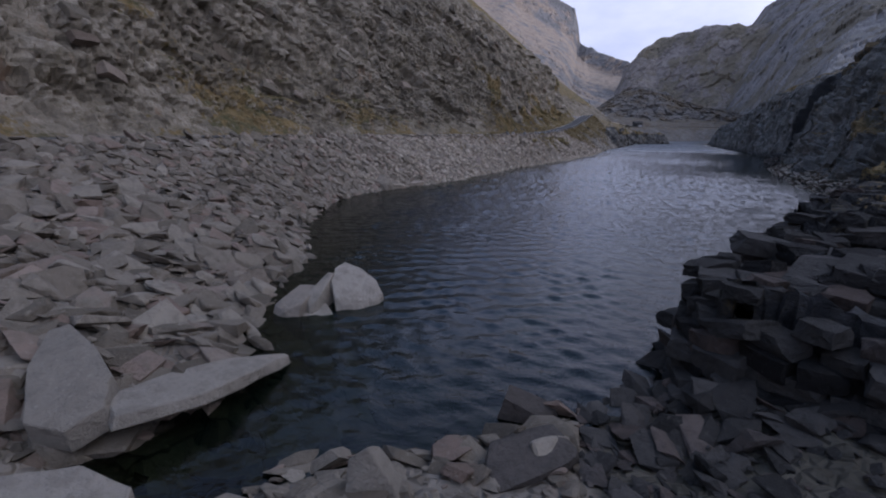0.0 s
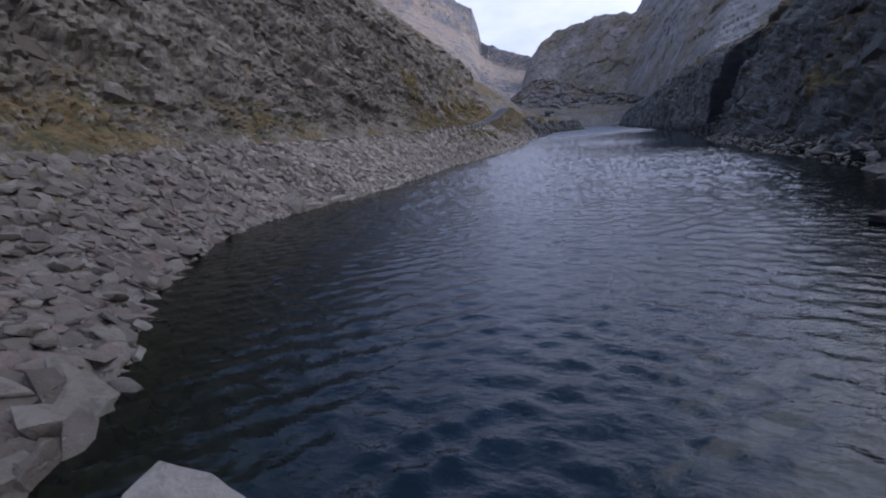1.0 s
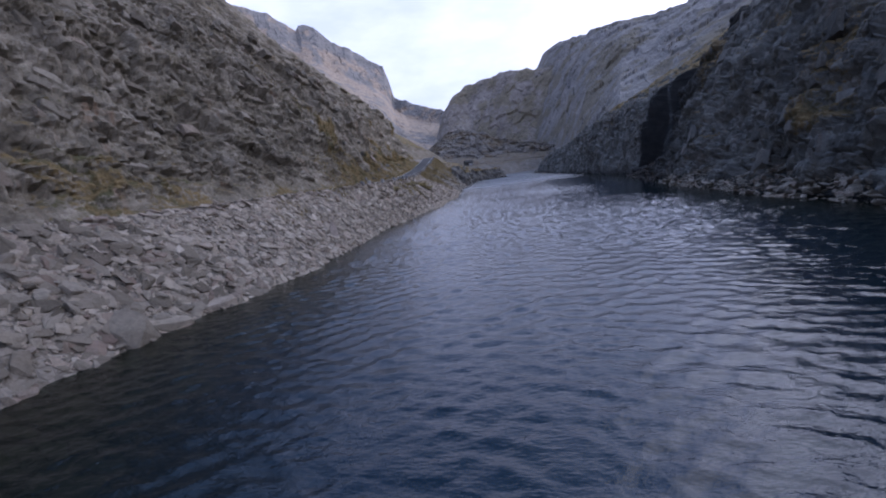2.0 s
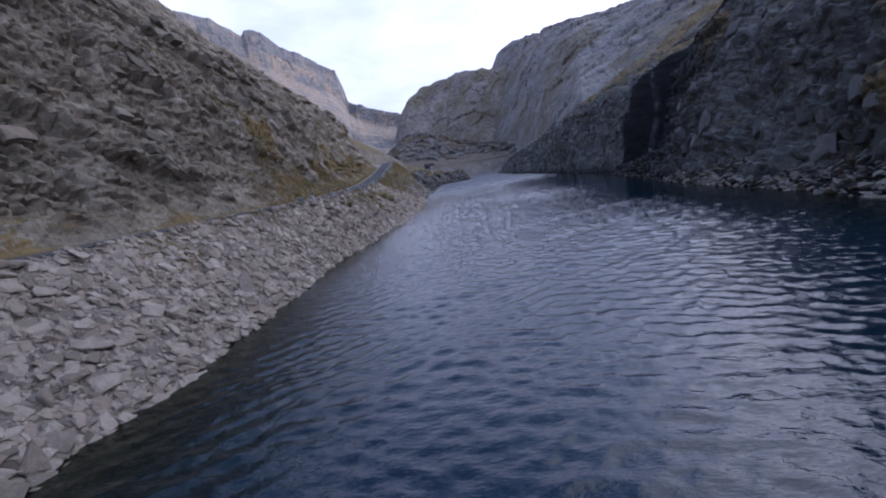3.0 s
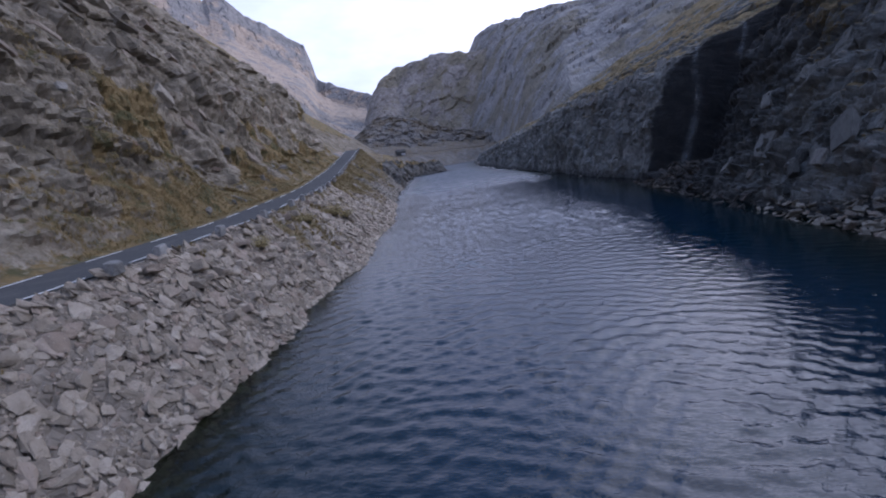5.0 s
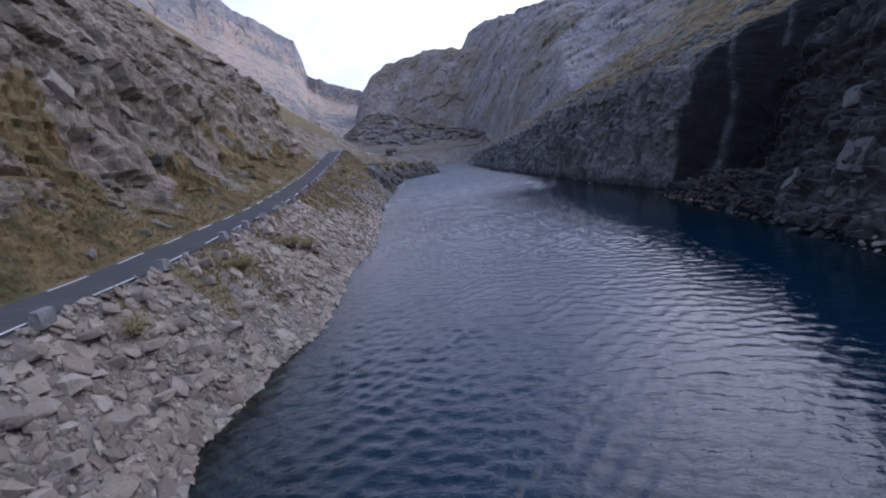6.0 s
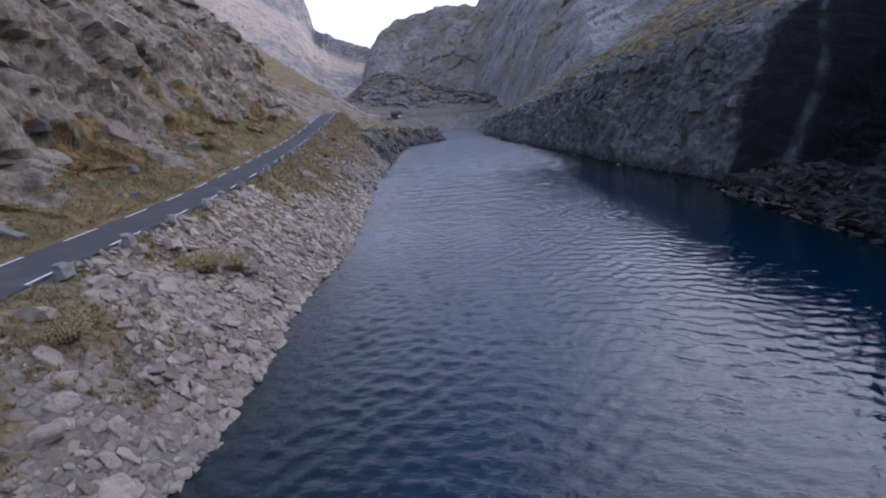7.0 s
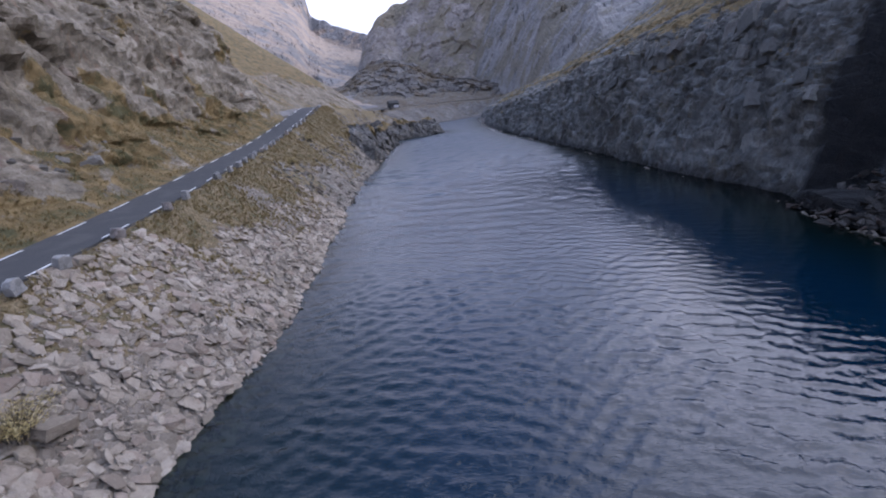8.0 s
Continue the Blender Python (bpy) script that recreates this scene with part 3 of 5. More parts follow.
def build_water():
    # a fine sheet where the ripples show, a coarser one beyond
    V, F, D, base = [], [], [], 0
    near_rows = np.r_[np.arange(2, 140, 0.165), np.arange(140, 205, 0.25), np.arange(205, 292, 0.45)]
    for step, ys in ((0.2, near_rows), (1.2, np.arange(290.5, 432, 1.2))):
        xs = np.arange(-16, 240 if step > 1 else 170, step)
        X, Y = (a.ravel() for a in np.meshgrid(xs, ys))
        ds = lake_distance(X, Y)
        v, f, used = compact(np.stack([X, Y, X * 0], -1), grid_faces(len(ys), len(xs), ds < 2.0))
        v[:, 2] -= 0.05 * step
        V.append(v)
        F.append(f + base)
        D.append(ds[used])
        base += len(v)
    v, f, ds = np.vstack(V), np.vstack(F), np.concatenate(D)
    g = np.random.RandomState(3)
    flat = v[:, 0] * 0
    x, y = v[:, 0] + 0.5 * fbm(v[:, 0] / 6, v[:, 1] / 6, flat, 2), v[:, 1] + 0.3 * fbm(v[:, 0] / 6 + 50, v[:, 1] / 6, flat, 2)
    calm = np.clip((v[:, 1] - 62) / 30, 0, 1) * np.clip((185 - v[:, 1]) / 35, 0, 1)
    lee, _, _ = distance_to(np.array(SHORE_CLIFF[:20], float), v[:, 0], v[:, 1])
    wind = 1 - calm * (1 - np.clip(lee / 24 - 0.05, 0.22, 1))
    gust = 0.95 + 0.22 * fbm(v[:, 0] / 14, v[:, 1] / 14, flat, 3)
    amp = gust * np.clip(0.35 - ds / 7, 0.3, 1) * wind * np.clip((300 - v[:, 1]) / 60, 0, 1)
    z, sx, sy = flat.copy(), flat.copy(), flat.copy()
    fade = np.clip((235 - v[:, 1]) / 110, 0, 1)
    count = 48
    for k in range(count):
        length = min(2.4, max(0.42, 0.68 * math.exp(g.normal(0, 0.45))))
        a = radians(24) + g.normal(0, 0.72)
        ph = 2 * np.pi / length * (x * math.sin(a) + y * math.cos(a)) + g.uniform(0, 6.28)
        h = WAVES * math.sqrt(2 / count) * length / (2 * math.pi) * fade * amp
        z += h * np.sin(ph)
        sx += h * math.sin(a) * np.cos(ph)
        sy += h * math.cos(a) * np.cos(ph)
    # a longer swell shows over the far half
    far = np.clip((v[:, 1] - 135) / 60, 0, 1) * np.clip((330 - v[:, 1]) / 40, 0, 1)
    for k in range(20):
        length = g.uniform(2.0, 4.2)
        a = radians(24) + g.normal(0, 0.6)
        ph = 2 * np.pi / length * (x * math.sin(a) + y * math.cos(a)) + g.uniform(0, 6.28)
        z += 0.13 * math.sqrt(2 / 20) * length / (2 * math.pi) * far * wind * np.sin(ph)
    # crests are drawn together, troughs spread
    v[:, 0] += 1.3 * sx
    v[:, 1] += 1.3 * sy
    v[:, 2] += z - 0.02
    me = mesh_from("lake", v, f, True)
    attribute(me, "chop", np.clip((v[:, 1] - 120) / 120, 0, 1) * wind)
    attribute(me, "wind", wind)
    attribute(me, "deep", np.clip(-ds / 9 - 0.2, 0, 1))
    # clear shallows, widened near the start to stand in for the cliff's dark reflection
    attribute(me, "shallow", np.clip(np.exp(np.minimum(ds, 0) / np.interp(v[:, 1], [40, 75], [8.0, 3.5])), 0, 1))
    ob = tagged(part("water", me, WATER), "dark blue rippled lake water", "lake", kind="structure")
    ob.visible_shadow = False


build_water()


def ribbon(line, n, d0, d1, lift0, lift1):
    """A strip that follows a line between two side offsets (left +)."""
    m = len(line)
    a = np.column_stack([line[:, :2] + n * d0, line[:, 2] + lift0])
    b = np.column_stack([line[:, :2] + n * d1, line[:, 2] + lift0])
    c = np.column_stack([line[:, :2] + n * d1, line[:, 2] + lift1])
    e = np.column_stack([line[:, :2] + n * d0, line[:, 2] + lift1])
    v = np.stack([e, c, b, a], 1).reshape(-1, 3)     # top left.. ring of four
    i = np.arange(m - 1)[:, None] * 4
    f = np.concatenate([i + np.array([k, (k + 1) % 4, 4 + (k + 1) % 4, 4 + k]) for k in range(4)])
    caps = np.array([[0, 3, 2, 1], [4 * m - 4, 4 * m - 3, 4 * m - 2, 4 * m - 1]])
    return v, np.vstack([f[:, ::-1], caps])


def build_road():
    v, f = ribbon(ROAD_LINE, ROAD_N, -2.15, 2.15, -0.35, 0.0)
    road = tagged(part("road", mesh_from("road", v, f), ASPHALT), "narrow grey asphalt road with dashed white edge lines", "road", kind="structure")
    k = int(np.searchsorted(ROAD_LINE[:, 1], 84))
    while ROAD_LINE[k, 1] < 236:
        for d in (-1.93, 1.93):
            j = k + (4 if d > 0 else 0)
            v, f = ribbon(ROAD_LINE[j:j + 7], ROAD_N[j:j + 7], d - 0.075, d + 0.075, -0.01, 0.006)
            part("edge_dash", mesh_from("dash", v, f), PAINT, road)
        k += 12


build_road()

# ---- cliffs and mountains ----


def hull_block(rng, lx, ly, lz, cuts=3, rough=0.07):
    """A jointed block: a box with chipped corners and uneven faces."""
    bm = bmesh.new()
    rng_off = rng.uniform(0, 50)
    bmesh.ops.create_cube(bm, size=1.0)
    for _ in range(cuts):
        nrm = Vector((rng.uniform(-1, 1), rng.uniform(-1, 1), rng.uniform(-0.4, 1))).normalized()
        far = max(v.co.dot(nrm) for v in bm.verts)
        bmesh.ops.bisect_plane(bm, geom=bm.verts[:] + bm.edges[:] + bm.faces[:], plane_co=nrm * far * rng.uniform(0.68, 0.9), plane_no=nrm, clear_outer=True)
        bmesh.ops.holes_fill(bm, edges=[e for e in bm.edges if e.is_boundary])
    bmesh.ops.bevel(bm, geom=bm.edges[:], offset=0.016, segments=1, affect="EDGES", clamp_overlap=True)
    bmesh.ops.triangulate(bm, faces=bm.faces[:])
    bmesh.ops.subdivide_edges(bm, edges=[e for e in bm.edges if e.calc_length() > 0.25], cuts=2, use_grid_fill=True)
    bmesh.ops.triangulate(bm, faces=bm.faces[:])
    for v in bm.verts:
        v.co += noise.noise_vector(v.co * 2.3 + Vector((rng_off, 0, 0))) * rough * 0.9 + noise.noise_vector(v.co * 7 + Vector((0, rng_off, 0))) * rough * 0.5
        v.co = Vector((v.co.x * lx, v.co.y * ly, v.co.z * lz))
    bmesh.ops.recalc_face_normals(bm, faces=bm.faces[:])
    return bm



def displaced(P, out, sizes, amps, smooth_amp, seed=0.0):
    """Moves points along the directions out by layered, jointed relief."""
    x, y, z = P[:, 0] + seed, P[:, 1] - seed, P[:, 2]
    d = smooth_amp * fbm(x / 22, y / 22, z / 22, 4)
    wx = 0.8 * fbm(x / 5, y / 5, z / 5, 2) + 0.22 * fbm(x * 1.1, y * 1.1, z * 1.1, 2)
    for k, (s, a) in enumerate(zip(sizes, amps)):
        if k < 3:
            d = d + a * facets((x + wx) / s, (y + wx) / s, (z + 0.3 * (x + y)) * 1.5 / s, k)
        else:
            d = d + a * blocks(x / s, y / s, z / s)
    return d


def slabs(s, h, thick, length, seed, dip=0.12, bow=0.35, gap=0.0):
    """Layered, jointed rock: ledges of slabs, each a tilted plane, with gaps that open along the joints; s runs along the face, h up it; about -1..1."""
    w = h / thick + dip * s / thick + bow * fbm(s / (2.5 * length) + seed, h / (4 * thick), s * 0, 3)
    lay = np.floor(w)
    fh = w - lay
    long = 0.6 + 0.9 * hash01(lay, lay * 0 + seed)
    q = s / length / long + 7 * hash01(lay, lay * 0 + seed + 3) + (0.5 * hash01(lay, lay * 0 + seed + 5) - 0.2) * fh + 0.16 * vnoise(s / length * 2, w * 2, s * 0 + seed)
    cell = np.floor(q)
    fs = q - cell
    a, b, c = hash01(cell, lay, cell * 0 + seed), hash01(cell, lay, cell * 0 + seed + 1), hash01(cell, lay, cell * 0 + seed + 2)
    d = 2 * a - 1 + 1.3 * (b - 0.25) * (fh - 0.5) + 1.1 * (c - 0.5) * (fs - 0.5)
    if gap:
        open_h = np.clip(1 - fh * thick / (0.12 + 0.3 * b), 0, 1) * (a > 0.35)
        open_s = np.clip(1 - fs * length * long / (0.12 + 0.25 * c), 0, 1) * (b > 0.5)
        d = d - gap * np.maximum(open_h, open_s)
    return d


def eased(D, rows, cols):
    """Joint edges run over one cell instead of jumping."""
    g = np.pad(D.reshape(rows, cols), 1, mode="edge")
    g = 0.14 * g[:-2] + 0.72 * g[1:-1] + 0.14 * g[2:]
    return (0.14 * g[:, :-2] + 0.72 * g[:, 1:-1] + 0.14 * g[:, 2:]).ravel()


def up_facing(P, rows, cols):
    g = P.reshape(rows, cols, 3)
    n = np.cross(np.gradient(g, axis=1), np.gradient(g, axis=0))
    n /= np.linalg.norm(n, axis=2)[..., None] + 1e-9
    return np.abs(n[..., 2]).ravel()


def build_cliff_road_side():
    s, line = spline(ROAD, 0.2)
    k = (line[:, 1] > -45) & (line[:, 1] < 330) & (s < s[np.searchsorted(line[:, 1], 330)])
    i = np.arange(len(line))
    k &= np.where((line[:, 1] > 14) & (line[:, 1] < 150), True, np.where((line[:, 1] > 0) & (line[:, 1] < 235), i % 2 == 0, i % 4 == 0))
    line, n = line[k], side(line)[k]
    dp = [0, 1.2, 4, 7, 11, 16, 22, 40, 75, 125]
    steep = [-0.1, 0.2, 4.2, 9.0, 16.5, 23.5, 30, 49, 85, 134]
    hill = [-0.1, 0.3, 2.0, 4.2, 7.4, 11.2, 15.2, 28, 54, 92]
    v = np.r_[np.arange(0, 26, 0.19), np.geomspace(26, 125, 64)]
    w = np.clip((line[:, 1] - 220) / 24, 0, 1)[:, None]
    crest = np.interp(line[:, 1], [112, 140, 165, 200, 228, 245], [90, 65, 44, 28, 16, 8])[:, None]
    # past the bend a grassy apron lies before a steep wall
    stand = (np.clip((line[:, 1] - 112) / 18, 0, 1) * np.clip((222 - line[:, 1]) / 16, 0, 1))[:, None]
    walled = [-0.1, 0.2, 2.3, 4.8, 16.0, 23.5, 30, 49, 85, 134]
    face = (1 - stand) * np.interp(v, dp, steep)[None] + stand * np.interp(v, dp, walled)[None]
    face = np.where(face > crest, crest + 0.8 * (face - crest), face)
    rise = (1 - w) * face + w * np.interp(v, dp, hill)[None]
    back = 2.2 + 3.5 * np.clip((line[:, 1] - 215) / 12, 0, 1) * np.clip((265 - line[:, 1]) / 30, 0, 1)
    d = v[None] + back[:, None]
    P = np.empty((len(line), len(v), 3))
    P[..., :2] = line[:, None, :2] + n[:, None] * d[..., None]
    P[..., 2] = line[:, None, 2] + rise
    P = P.reshape(-1, 3)
    out = np.repeat(np.column_stack([-n * 0.8, np.full(len(n), 0.6)]), len(v), 0)
    vv = np.tile(v, len(line))
    S = np.repeat(np.r_[0, np.cumsum(np.hypot(*np.diff(line[:, :2], axis=0).T))], len(v))
    H = P[:, 2] - np.repeat(line[:, 2], len(v))
    y0 = P[:, 1] * 1.0
    # past the tall face the cliff has a rim, with a grass slope above it, and a stony apron of grass at its foot
    rim = np.interp(np.repeat(line[:, 1], len(v)), [112, 140, 165, 200, 228, 245], [90, 70, 48, 32, 22, 12]) + 2.5 * fbm(S / 14, S * 0, S * 0, 3)
    above = np.clip((H - rim) / 2.0, 0, 1)
    apron = np.clip((y0 - 100) / 25, 0, 1) * np.clip((6.5 + 2.5 * fbm(S / 9, S * 0 + 4, S * 0, 3) - vv) / 3, 0, 1)
    amt = np.clip((vv - 0.6) / 3, 0, 1) * (1 - 0.8 * above) * (1 - 0.35 * apron)
    wv = np.repeat(w[:, 0], len(v))
    rows, cols = len(line), len(v)
    D = displaced(P, out, (13, 5.5), (0.8, 0.4), 1.0)
    D = eased(D, rows, cols)
    big = np.interp(y0, [20, 45, 110, 135], [0.9, 0.55, 0.6, 1.25])
    L = big * slabs(S, H, 3.4, 7.5, 1, 0.22, 0.35, 1.1) + 0.6 * np.interp(y0, [20, 50, 108, 135], [0.7, 1, 1, 0.8]) * slabs(S, H, 1.5, 3.1, 11, 0.34, 0.3, 1.5)
    rubbly = np.interp(y0, [20, 50, 108, 135], [0.55, 1, 1, 0.45])
    L = eased(L, rows, cols) + rubbly * (0.34 * slabs(S, H, 0.75, 1.5, 21, 0.32, 0.3, 1.3) + 0.16 * facets(S / 0.7, H / 0.6, S * 0, 9))
    P = P + out * (D * amt * (1 - 0.55 * wv))[:, None] + np.repeat(np.column_stack([-n, np.full(len(n), 0.08)]), len(v), 0) * (0.8 * L * amt * (1 - 0.55 * wv))[:, None]
    me = mesh_from("cliff", P, grid_faces(rows, cols))
    up = up_facing(P, rows, cols)
    y, z = P[:, 1], P[:, 2]
    low = np.maximum(np.clip((y - 96) / 22, 0, 1) * np.clip(1.5 - vv / 12, 0, 1), 2.0 * np.clip(1 - np.abs(y - 58) / 34, 0, 1) * np.clip(1 - np.abs(vv - 4.5) / 5.5, 0, 1))
    patch = fbm(P[:, 0] * 0.11, y * 0.11, z * 0.11, 4)
    edge = 5.0 + 4.0 * np.clip((y - 118) / 14, 0, 1) + 4.5 * patch
    meadow = np.clip((y - 108) / 18, 0, 1) * np.clip((edge - vv) / 2.0, 0, 1) * np.clip((228 - y) / 20, 0, 1)
    stony = np.clip(1.8 * facets(P[:, 0] / 2.4, y / 2.4, z / 2.4, 7) + 0.05, 0, 1)
    veg = (0.80 - 0.62 * stony) * meadow + (0.28 - 0.16 * np.clip((y - 120) / 20, 0, 1)) * np.clip((up - 0.5) * 3, 0, 1) + 0.22 * low + 0.34 * patch + 0.55 * wv * np.clip((vv - 10) / 10, 0, 1) + 0.25 * np.clip((vv - 22) / 30, 0, 1) + 0.22 * np.clip(1 - vv / 5, 0, 1) + 0.75 * above * np.clip((y - 112) / 20, 0, 1) + 0.02 * apron
    attribute(me, "veg", np.clip(veg, 0, 1))
    return tagged(part("cliff_roadside", me, ROCK_LEFT), "tall grey layered rock face with brown grass on its ledges", "cliff", kind="structure"), P, veg, vv


CLIFF_L, CLIFF_P, CLIFF_VEG, CLIFF_V = build_cliff_road_side()

CLIFF_FOOT = [(20, -60), (22, -20), (27, 8), (36, 33), (47.5, 57), (63.5, 91), (84, 126), (93.5, 140), (98, 156), (111.5, 191), (119, 211), (141, 270), (160, 312), (182, 352), (206, 396), (236, 446), (270, 500)]


def build_cliff_waterfall_side():
    s, line = spline(CLIFF_FOOT, 0.32)
    n = -side(line)
    i = np.arange(len(line))
    k = ((line[:, 1] > 32) & (line[:, 1] < 215)) | (i % 3 == 0)
    line, n = line[k], n[k]
    y0 = line[:, 1]
    dp = [-1.5, 0.0, 2.0, 5, 9, 16, 40, 90, 160]
    rough_z = np.array([-3, -0.3, 2.2, 9.0, 17, 26, 50, 97, 158.])
    h = np.interp(y0, [130, 146, 184, 240, 300, 400, 500], [22.5, 22, 19.5, 16, 10, 7, 7])
    wall = np.stack([np.full_like(h, -3), np.full_like(h, -0.3), h * 0.45, h * 0.86, h, h + 3.5, h + 15, h + 44, h + 80], -1)
    w = np.clip((y0 - 135.5) / 1.5, 0, 1)[:, None]
    prof = (1 - w) * rough_z + w * wall
    v = np.r_[np.arange(-1.5, 0, 0.4), np.arange(0, 9.2, 0.12), np.arange(9.2, 32, 0.28), np.geomspace(32, 160, 60)]
    z = np.stack([np.interp(v, dp, p) for p in prof])
    d = np.repeat(v[None], len(line), 0)
    # the waterfall's cleft: the face stands back, with a sharp far corner
    c = np.clip((y0 - 118.5) / 8, 0, 1) ** 1.5 * np.clip((137.2 - y0) / 1.0, 0, 1)
    tall = np.clip((58 - z) / 14, 0, 1) * np.clip((z - 0.5) / 1.0, 0, 1)
    d = d + 11 * c[:, None] * tall
    z = z + 3.0 * c[:, None] * np.clip(v / 6, 0, 1)[None]
    P = np.empty((len(line), len(v), 3))
    P[..., :2] = line[:, None, :2] + n[:, None] * d[..., None]
    P[..., 2] = z
    P = P.reshape(-1, 3)
    out = np.repeat(np.column_stack([-n * 0.85, np.full(len(n), 0.5)]), len(v), 0)
    vv, yy = np.tile(v, len(line)), np.repeat(y0, len(v))
    D = displaced(P, out, (14, 6.5), (1.6, 0.9), 1.8, 300.0)
    S = np.repeat(np.r_[0, np.cumsum(np.hypot(*np.diff(line[:, :2], axis=0).T))], len(v))
    D = eased(D, len(line), len(v))
    D = 0.7 * D + 0.6 * slabs(S, P[:, 2], 5.0, 5.5, 5, 0.22, 0.4, 1.2) + 0.65 * slabs(S, P[:, 2], 2.3, 2.6, 15, 0.3, 0.35, 1.4)
    D = eased(D, len(line), len(v)) + 0.5 * slabs(S, P[:, 2], 6.5, 2.4, 35, 0.2, 0.3, 1.5) + 0.22 * slabs(S, P[:, 2], 1.2, 1.5, 25, 0.28, 0.35, 1.6) + 0.14 * facets(S / 0.9, P[:, 2] / 0.7, S * 0, 12)
    wv = np.repeat(w[:, 0], len(v))
    P = P + out * (D * np.clip((vv + 1.5) / 3, 0.15, 1) * (1 - 0.35 * wv))[:, None]
    rows, cols = len(line), len(v)
    me = mesh_from("cliff", P, grid_faces(rows, cols)[:, ::-1])
    up = up_facing(P, rows, cols)
    patch = fbm(P[:, 0] * 0.09, P[:, 1] * 0.09, P[:, 2] * 0.09, 4)
    veg = 0.35 * np.clip((up - 0.5) * 3, 0, 1) + 0.55 * patch + wv * np.clip((vv - 9) / 3, 0, 1) * 0.28 + 0.10 * wv * np.clip((vv - 8) / 10, 0, 1) + 0.16 * (1 - wv)
    attribute(me, "veg", np.clip(veg, 0, 1) * np.clip((P[:, 2] - 3) / 4, 0, 1))
    # wet black round the fall, spread wider to paint the recess's shade
    soaked_shaded = np.clip((yy - 94) / 26, 0, 1) * np.clip((139 - yy) / 1.5, 0, 1) * np.clip((44 - P[:, 2]) / 8, 0, 1)
    damp = np.clip(1.2 - P[:, 2] / 1.5, 0, 1) * 0.7
    streak = np.clip(fbm(yy / 3, P[:, 2] / 25, yy * 0, 3) * 1.2, 0, 1) * 0.35
    attribute(me, "wet", np.maximum(np.maximum(soaked_shaded * 0.9, damp), streak * np.clip((26 - vv) / 8, 0, 1)))
    cliff = tagged(part("cliff_waterfall_side", me, ROCK_RIGHT), "dark steep rock wall above the lake, its wet cleft coloured black for shade too", "cliff", kind="structure")
    # jointed slabs that stand proud of the wall
    rng = random.Random(81)
    g = np.random.RandomState(82)
    meshes = []
    for k in range(16):
        bm = hull_block(rng, rng.uniform(1.3, 2.6), rng.uniform(1.4, 2.8), rng.uniform(0.5, 0.9), rng.choice((4, 5, 6)), 0.05)
        block = bpy.data.meshes.new("slab")
        bm.to_mesh(block)
        bm.free()
        block.materials.append(DARK_SLAB)
        meshes.append(block)
    wall = (yy > 138.5) & (yy < 215) & (P[:, 2] > 1.0) & (vv > 0.4) & (vv < 9)
    near = (yy > 50) & (yy < 114) & (P[:, 2] > 2.5) & (vv > 2.0) & (vv < 22)
    turn = np.repeat(n, len(v), 0)
    for i in np.r_[g.choice(np.where(wall)[0], 150, replace=False), g.choice(np.where(near)[0], 120, replace=False)]:
        face = Vector((-0.92 * turn[i, 0], -0.92 * turn[i, 1], 0.38)).normalized()
        along = Vector((-turn[i, 1], turn[i, 0], -0.28)).normalized()
        across = face.cross(along).normalized()
        m = Matrix((along, across, along.cross(across))).transposed().to_4x4()
        k = rng.uniform(0.5, 1.3)
        ob = part("slab", meshes[rng.randrange(len(meshes))], None, cliff)
        ob.matrix_world = Matrix.Translation(Vector(P[i]) - face * 0.16 * k) @ m @ pose(0, 0, 0, rng.gauss(0, 7), rng.gauss(0, 7), rng.gauss(0, 12)) @ Matrix.Scale(k, 4)


build_cliff_waterfall_side()

HUB = (6.7, 48.4, 7.3)


